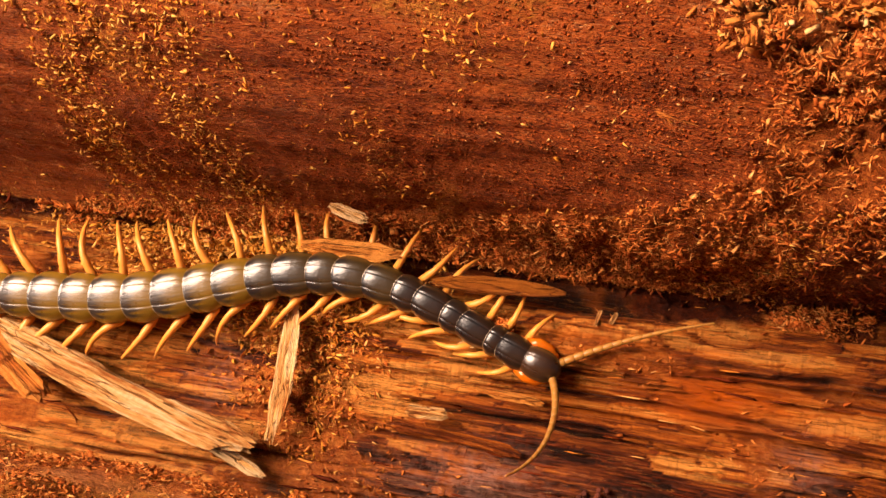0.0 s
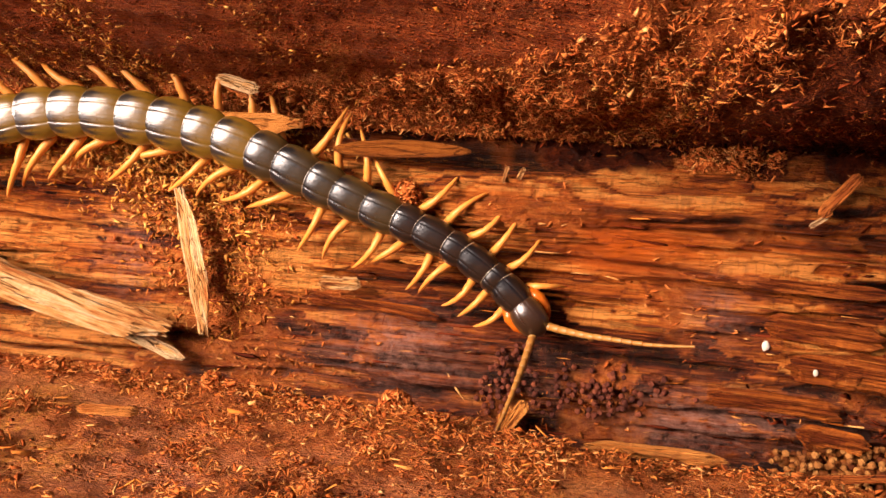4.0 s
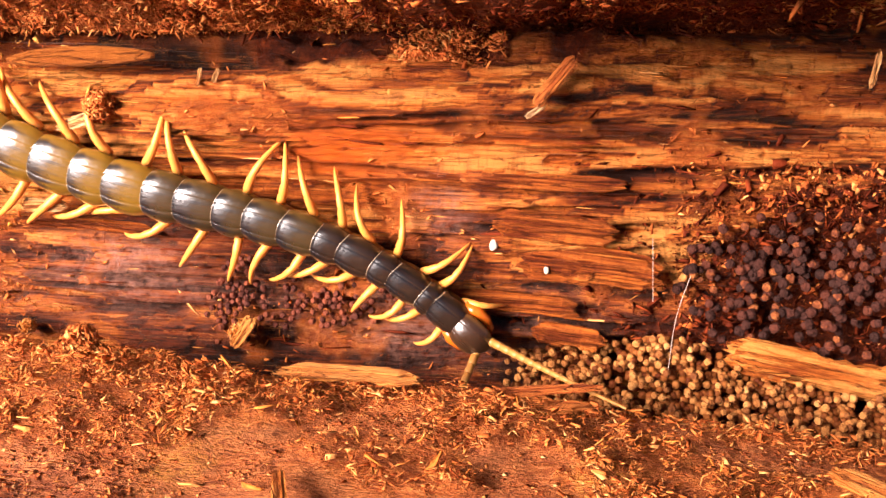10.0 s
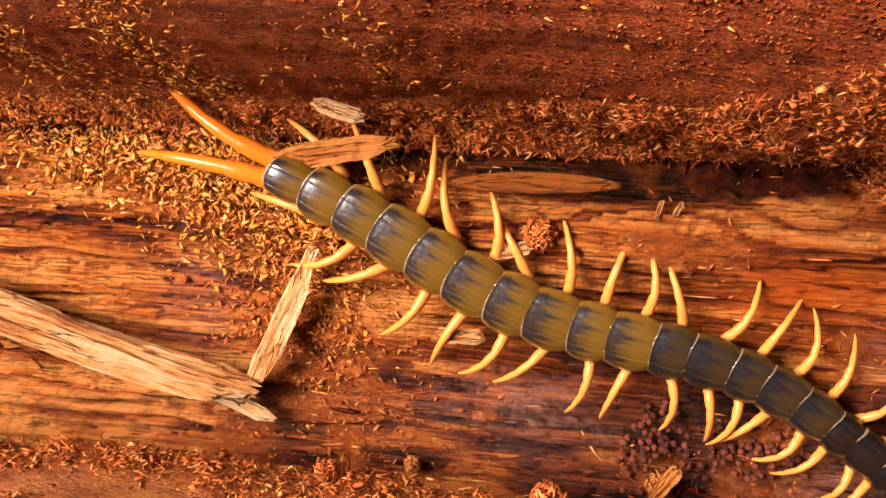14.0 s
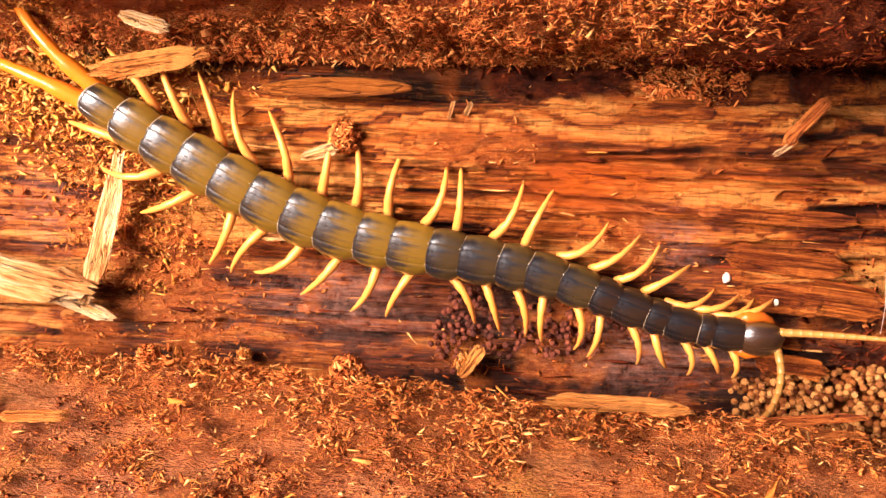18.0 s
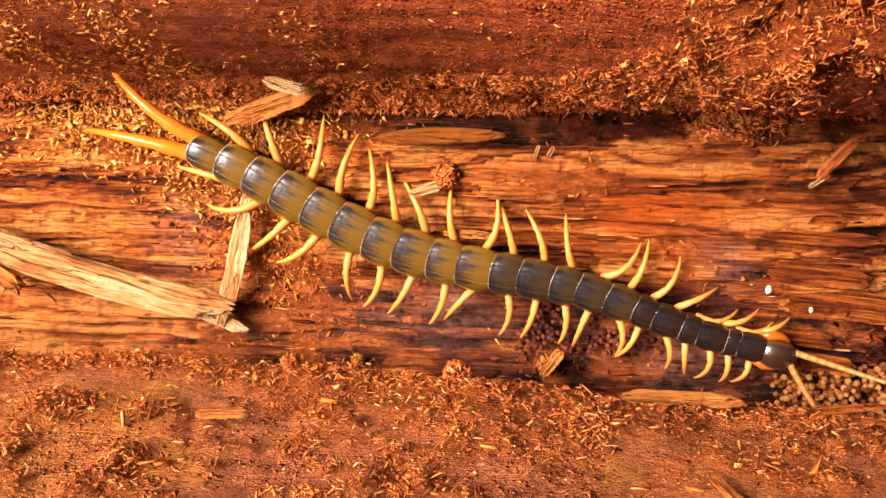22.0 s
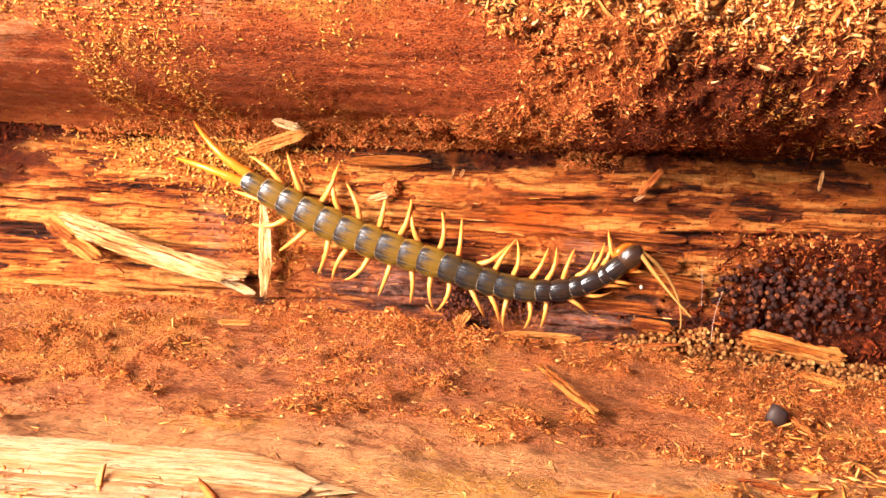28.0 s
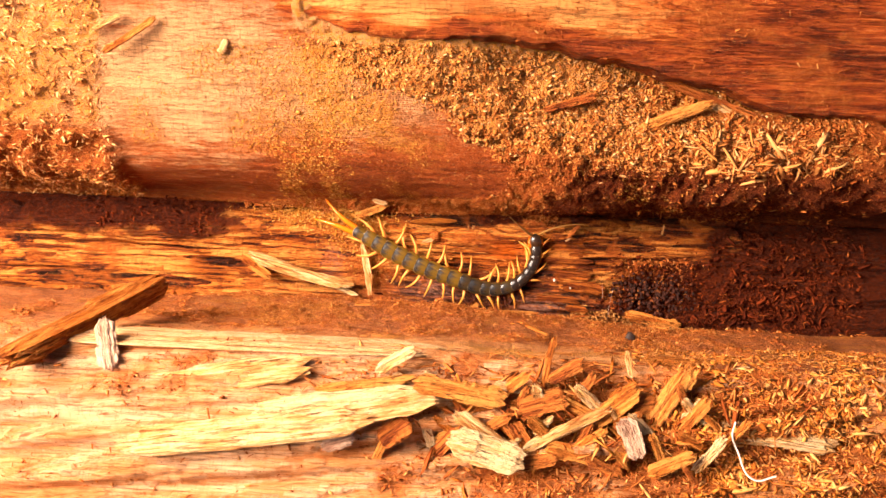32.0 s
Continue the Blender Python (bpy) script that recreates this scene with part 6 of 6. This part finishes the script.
    # seconds, then for each feeler: set at its root, bend of its near and far half (degrees), lift off the wood
    feel = [
        (0, -44, -46, -57, 53, 46, -7, -8, 0),
        (1, -91, -16, -19, 17, 55, -26, -32, 55),
        (2, -72, -8, -9, 25, 43, 17, 21, 54),
        (3, -55, -6, -7, 52, 29, 20, 25, 41),
        (3.5, -64, -2, -3, 55, 47, 3, 4, 31),
        (5.5, -17, -26, -32, 45, 16, 49, 60, 53),
        (6, -97, 17, 21, 37, 20, 2, 2, 33),
        (7, -37, -79, -97, 36, 17, -14, -17, 0),
        (8, -38, -23, -28, 51, 26, -18, -22, 5),
        (9, -67, -8, -10, 47, 33, -8, -10, 0),
        (10, -75, -3, -4, 55, 34, 2, 3, 42),
        (11, -14, 0, 0, 55, 33, 10, 12, 55),
        (12, -13, -1, -1, 55, -2, 8, 10, 55),
        (17, -79, -72, -88, 45, -1, -7, -9, 55),
        (18, -71, -87, -106, 37, 24, -3, -4, 50),
        (19, -101, -11, -13, 45, 7, -1, -1, 55),
        (20, -56, -14, -17, 55, -1, -3, -3, 39),
        (21, -35, -19, -23, 55, 3, 1, 1, 45),
        (22, -57, 15, 18, 55, 6, 0, 0, 39),
        (23, -37, 10, 12, 55, 27, -17, -20, 7),
        (24, -11, -12, -15, 55, 19, -11, -13, 55),
        (25, -8, -5, -6, 55, -8, 32, 40, 55),
        (25.5, -9, -15, -19, 31, -8, -18, -22, 24),
        (27.5, -86, -17, -21, 42, 21, -2, -2, 15),
        (28, -99, 5, 6, 55, -74, -30, -37, 0),
        (29, -52, -25, -31, 12, 23, 10, 13, 38),
        (30, -67, -6, -7, 20, -5, -6, -8, 55),
        (31, -67, 13, 15, 55, -3, -8, -10, 55),
        (32, -71, -18, -22, 0, 41, -3, -4, 51),
    ]
    # seconds, then the set of each leg from straight out (degrees, forward), near side and far side, from the head back
    gait = [
        (0, 20, -2, 1, 30, 17, 23, 13, 2, -8, -12, -7, -15, -12, -15, -20, -15, -15, -18, -40, -52, -68, -52, -60, -64, -51, -77, -50, -50, -50, -50, -50, -50, -50, -50, -50, -50, -50, -50, -50, -40, -52, -68),
        (2, 16, -3, -12, -23, -13, -30, -9, -35, -20, 25, -5, -25, -15, -15, -12, -15, -15, -15, -40, -52, -68, 28, 20, 15, 29, 3, 7, 30, 19, -27, -37, -22, -17, -17, -17, -17, -17, -17, -17, -40, -52, -68),
        (3.5, 46, 0, 0, 19, 31, 25, -60, -42, -15, 17, -41, -35, -11, -39, -63, -68, -55, -37, -40, -52, -68, 0, -1, -13, -16, -7, -35, -14, -1, -4, -50, -48, -37, -34, -71, -46, -46, -46, -46, -40, -52, -68),
        (6, 33, 30, -4, 12, -29, -11, 14, 37, -51, -44, -28, -5, 24, -46, -25, -9, -55, -71, -40, -52, -68, -17, -12, 10, -11, -12, -35, -23, -51, -42, -19, 8, -33, -42, -36, -18, -64, -42, -42, -40, -52, -68),
        (7, 30, 9, -7, 7, -39, -25, -8, -43, -69, -56, -52, -34, -26, -61, -41, -41, -41, -41, -40, -52, -68, -7, -37, -20, -5, -32, -17, -26, -52, -47, -31, -10, -25, -30, -22, -22, -22, -22, -22, -40, -52, -68),
        (8, 20, -24, -21, -10, 21, 19, -9, -22, 2, 24, -62, -58, -32, -12, -11, -11, -11, -11, -40, -52, -68, 0, -5, -52, -25, -22, -34, -48, -58, -69, -56, -46, -32, -32, -32, -32, -32, -32, -32, -40, -52, -68),
        (9, 21, 12, -53, -51, -47, -24, 1, 29, -29, -17, 12, -32, -56, -37, -37, -37, -37, -37, -40, -52, -68, -31, -27, -15, -37, -40, -33, 5, -16, -33, -54, -68, -45, -45, -45, -45, -45, -45, -45, -40, -52, -68),
        (10, 61, 2, 27, -26, -43, -32, -36, -12, 22, -45, -23, 5, -33, -53, -58, -39, -39, -39, -40, -52, -68, -11, -32, -23, -12, -54, -43, -31, -14, -8, -26, -57, -67, -56, -35, -25, -25, -25, -25, -40, -52, -68),
        (11, 59, 46, -2, 15, -39, -57, -51, -33, 10, 4, -35, -12, 6, -50, -65, -50, -27, -20, -40, -52, -68, 32, 0, 6, -3, -32, -40, -33, -22, -39, -57, -71, -65, -56, -41, -54, -36, -36, -36, -40, -52, -68),
        (13, 48, 72, 72, 62, 41, 23, -20, -22, 14, 29, -27, -13, 7, -21, -62, -50, -42, -17, -50, -75, -82, 34, 63, 27, 14, 18, -11, -7, -13, 3, 23, 9, -36, -27, -44, -19, 11, -9, -59, -46, -79, -72),
        (16, -11, -8, -1, 31, 53, -25, -4, 25, 3, -39, -37, -3, -7, -27, -9, 15, -27, -47, -53, -68, -70, -7, -7, -7, -7, -7, -6, -32, -34, -12, 9, 8, 24, 20, 2, -25, -46, -27, 5, -22, -77, -82),
        (17, 39, 72, 66, 60, 19, -3, 26, 55, -19, -18, -1, 23, -25, -1, 13, -47, -58, -60, -60, -64, -66, 36, 67, 47, 60, 47, 22, 9, 2, 2, 8, 14, 1, -24, -35, -50, -37, -15, -32, -50, -73, -82),
        (19, 70, 60, 61, 63, 67, 47, 38, 27, 49, 38, -15, -5, 25, -36, -37, -36, -25, -32, -48, -82, -80, 1, 8, 9, 20, 21, 1, 25, 19, 35, 43, 44, -24, -5, -14, -11, 10, 8, -37, -58, -77, -80),
        (21, 44, 72, 62, 68, 70, 50, 27, 42, -31, -35, -21, 3, -22, -40, -31, -26, -9, -16, -42, -82, -71, 0, 7, 9, 32, 29, 3, 30, 7, 12, 4, 9, -22, 0, -6, 3, 28, -25, -18, -54, -77, -82),
        (23, 72, 72, 53, 64, 7, -27, -19, 8, -13, -24, -35, -12, -11, -43, -33, -31, -20, -21, -51, -82, -75, -18, 17, -10, 17, 15, -25, -1, -8, 8, -11, -2, -35, -17, -28, -12, 12, -23, -26, -54, -77, -78),
        (25, 35, 65, 48, 42, -18, -31, -20, -43, -19, 17, -41, -39, -47, -28, -34, -56, -48, -24, -48, -78, -76, 13, 28, -21, 17, -28, -46, -40, -17, 17, -26, -19, 1, -24, -39, -36, -22, 1, -32, -51, -81, -82),
        (28, 27, 52, 52, 54, 31, 18, 24, -6, 18, 39, -15, -16, -28, -1, -9, -45, -33, -3, -49, -80, -75, 45, 45, 59, 72, 42, -12, -3, 5, 34, 43, -4, 20, 13, -4, -25, -6, 5, -26, -50, -80, -82),
        (30, 27, 52, 52, 54, 31, 18, 24, -6, 18, 39, -15, -16, -28, -1, -9, -45, -33, -3, -49, -80, -75, 45, 45, 72, 72, 42, -12, -3, 5, 34, 43, -4, 20, 13, -4, -25, -6, 5, -26, -50, -80, -82),
        (32, 27, 52, 52, 54, 31, 18, 24, -6, 18, 39, -15, -16, -28, -1, -9, -45, -33, -3, -49, -80, -75, 45, 45, 72, 72, 42, -12, -3, 5, 34, 43, -4, 20, 13, -4, -25, -6, 5, -26, -50, -80, -82),
    ]
    body, head, feelers, segments, legs = CENTIPEDE

    def spine(row):
        t, length, x, z, turn, *bends = row
        n = 153
        s = np.linspace(0, length, n)
        k = np.interp(s, np.linspace(0, length, len(bends)), bends) / 10
        a = np.radians(turn) + np.concatenate([[0], np.cumsum((k[1:] + k[:-1]) / 2 * np.diff(s))]) * math.pi / 180
        ds = s[1] - s[0]
        px = x + np.concatenate([[0], np.cumsum((np.cos(a[1:]) + np.cos(a[:-1])) / 2)]) * ds
        pz = z + np.concatenate([[0], np.cumsum((np.sin(a[1:]) + np.sin(a[:-1])) / 2)]) * ds
        return lambda f: (np.interp(f * length, s, px), np.interp(f * length, s, pz), np.interp(f * length, s, a))

    def standing(x, z, a, up):
        fx, fz = -math.cos(a), -math.sin(a)
        e1, e3 = Vector((fx, 0, fz)), Vector((0, -1, 0))
        m = Matrix((e1, e3.cross(e1), e3)).transposed().to_4x4()
        m.translation = Vector((x, -up, z)) * MM
        return m

    roots, heads, segs = [], [], [[] for _ in segments]
    for row in rows:
        at = spine(row)
        root = standing(*at(0.5), 0)
        roots.append((row[0], LOG @ root))
        inv = root.inverted()
        heads.append((row[0], inv @ standing(*at(2.0 / TOTAL), RISE + 0.95)))
        for i in range(SEGMENTS):
            mid = (START[i + 1] + START[i + 2]) / 2 / TOTAL
            segs[i].append((row[0], inv @ standing(*at(mid), RISE)))
    walk(body, roots)
    walk(head, heads)
    for ob, r in zip(segments, segs):
        walk(ob, r)
    for k, row in enumerate(feelers):
        s = 1 if k else -1
        keyed = [[] for _ in row]
        for f in feel:
            t, set_, near, far, lift = f[0], *f[1 + 4 * k : 5 + 4 * k]
            a, p = set_, Vector((1.55, 0.6 * s, 0.1))
            up = math.sin(radians(lift))
            for j in range(ARTICLES):
                keyed[j].append((t, Matrix.Translation(p * MM) @ pose(0, 0, 0, 0, 0, a) @ pose(0, 0, 0, 0, -lift, 0)))
                step = FEELER / ARTICLES
                p = p + Vector((math.cos(radians(a)) * math.cos(radians(lift)), math.sin(radians(a)) * math.cos(radians(lift)), up)) * step
                a += (near if j < ARTICLES / 2 else far) / (ARTICLES / 2)
        for ob, r in zip(row, keyed):
            walk(ob, r)
    for i in range(SEGMENTS):
        for k, s in ((0, 1), (1, -1)):
            hip = Vector((0.15 * PLATE[i + 1], s * 0.42 * WIDE[i], -0.45))
            if i == SEGMENTS - 1:
                hip = Vector((-1.2, s * 0.9, -0.4))
            r = [(g[0], pose(*(hip * MM), 0, 0, -s * g[1 + i + SEGMENTS * k])) for g in gait]
            walk(legs[i][k], r)
    # the stick and the chip that its legs push: seconds, middle (along, up), slant
    stick = [(0, -35.0, 11.0, 88), (1.0, -34.8, 10.6, 95), (2.0, -34.7, 10.3, 108), (3.5, -34.8, 9.9, 104), (5.5, -34.5, 9.0, 98), (6, -34.2, 8.7, 96), (9, -34.6, 8.3, 82), (12, -35.1, 8.0, 66), (16, -35.2, 8.0, 68), (18, -36.0, 8.0, 73), (20, -36.8, 7.4, 77), (24, -36.0, 7.2, 75), (25, -34.1, 6.7, 84), (27.5, -33.9, 6.4, 89), (29, -33.4, 6.3, 94), (32, -32.8, 6.8, 100)]
    walk(pushed_stick, [(t, LOG @ pose(x * MM, -1.9 * MM, z * MM) @ face_turn(a)) for t, x, z, a in stick])
    flat = [(0, -28.5, 25.6, 2), (5.5, -28.5, 25.6, 2), (13, -29.6, 25.6, 11), (18, -29.6, 25.6, 11), (19, -30.6, 26.2, 13), (20, -31.1, 26.9, 15), (22, -30.8, 26.9, 20), (25, -30.4, 26.6, 20), (32, -31.4, 26.4, 21)]
    walk(pushed_chip, [(t, LOG @ pose(x * MM, -3.2 * MM, z * MM) @ face_turn(a)) for t, x, z, a in flat])


def face_turn(a):
    """A piece lying on the split face, its length turned a degrees from the grain."""
    c, s = math.cos(radians(a)), math.sin(radians(a))
    e1, e3 = Vector((c, 0, s)), Vector((0, -1, 0))
    return Matrix((e1, e3.cross(e1), e3)).transposed().to_4x4()


motions()
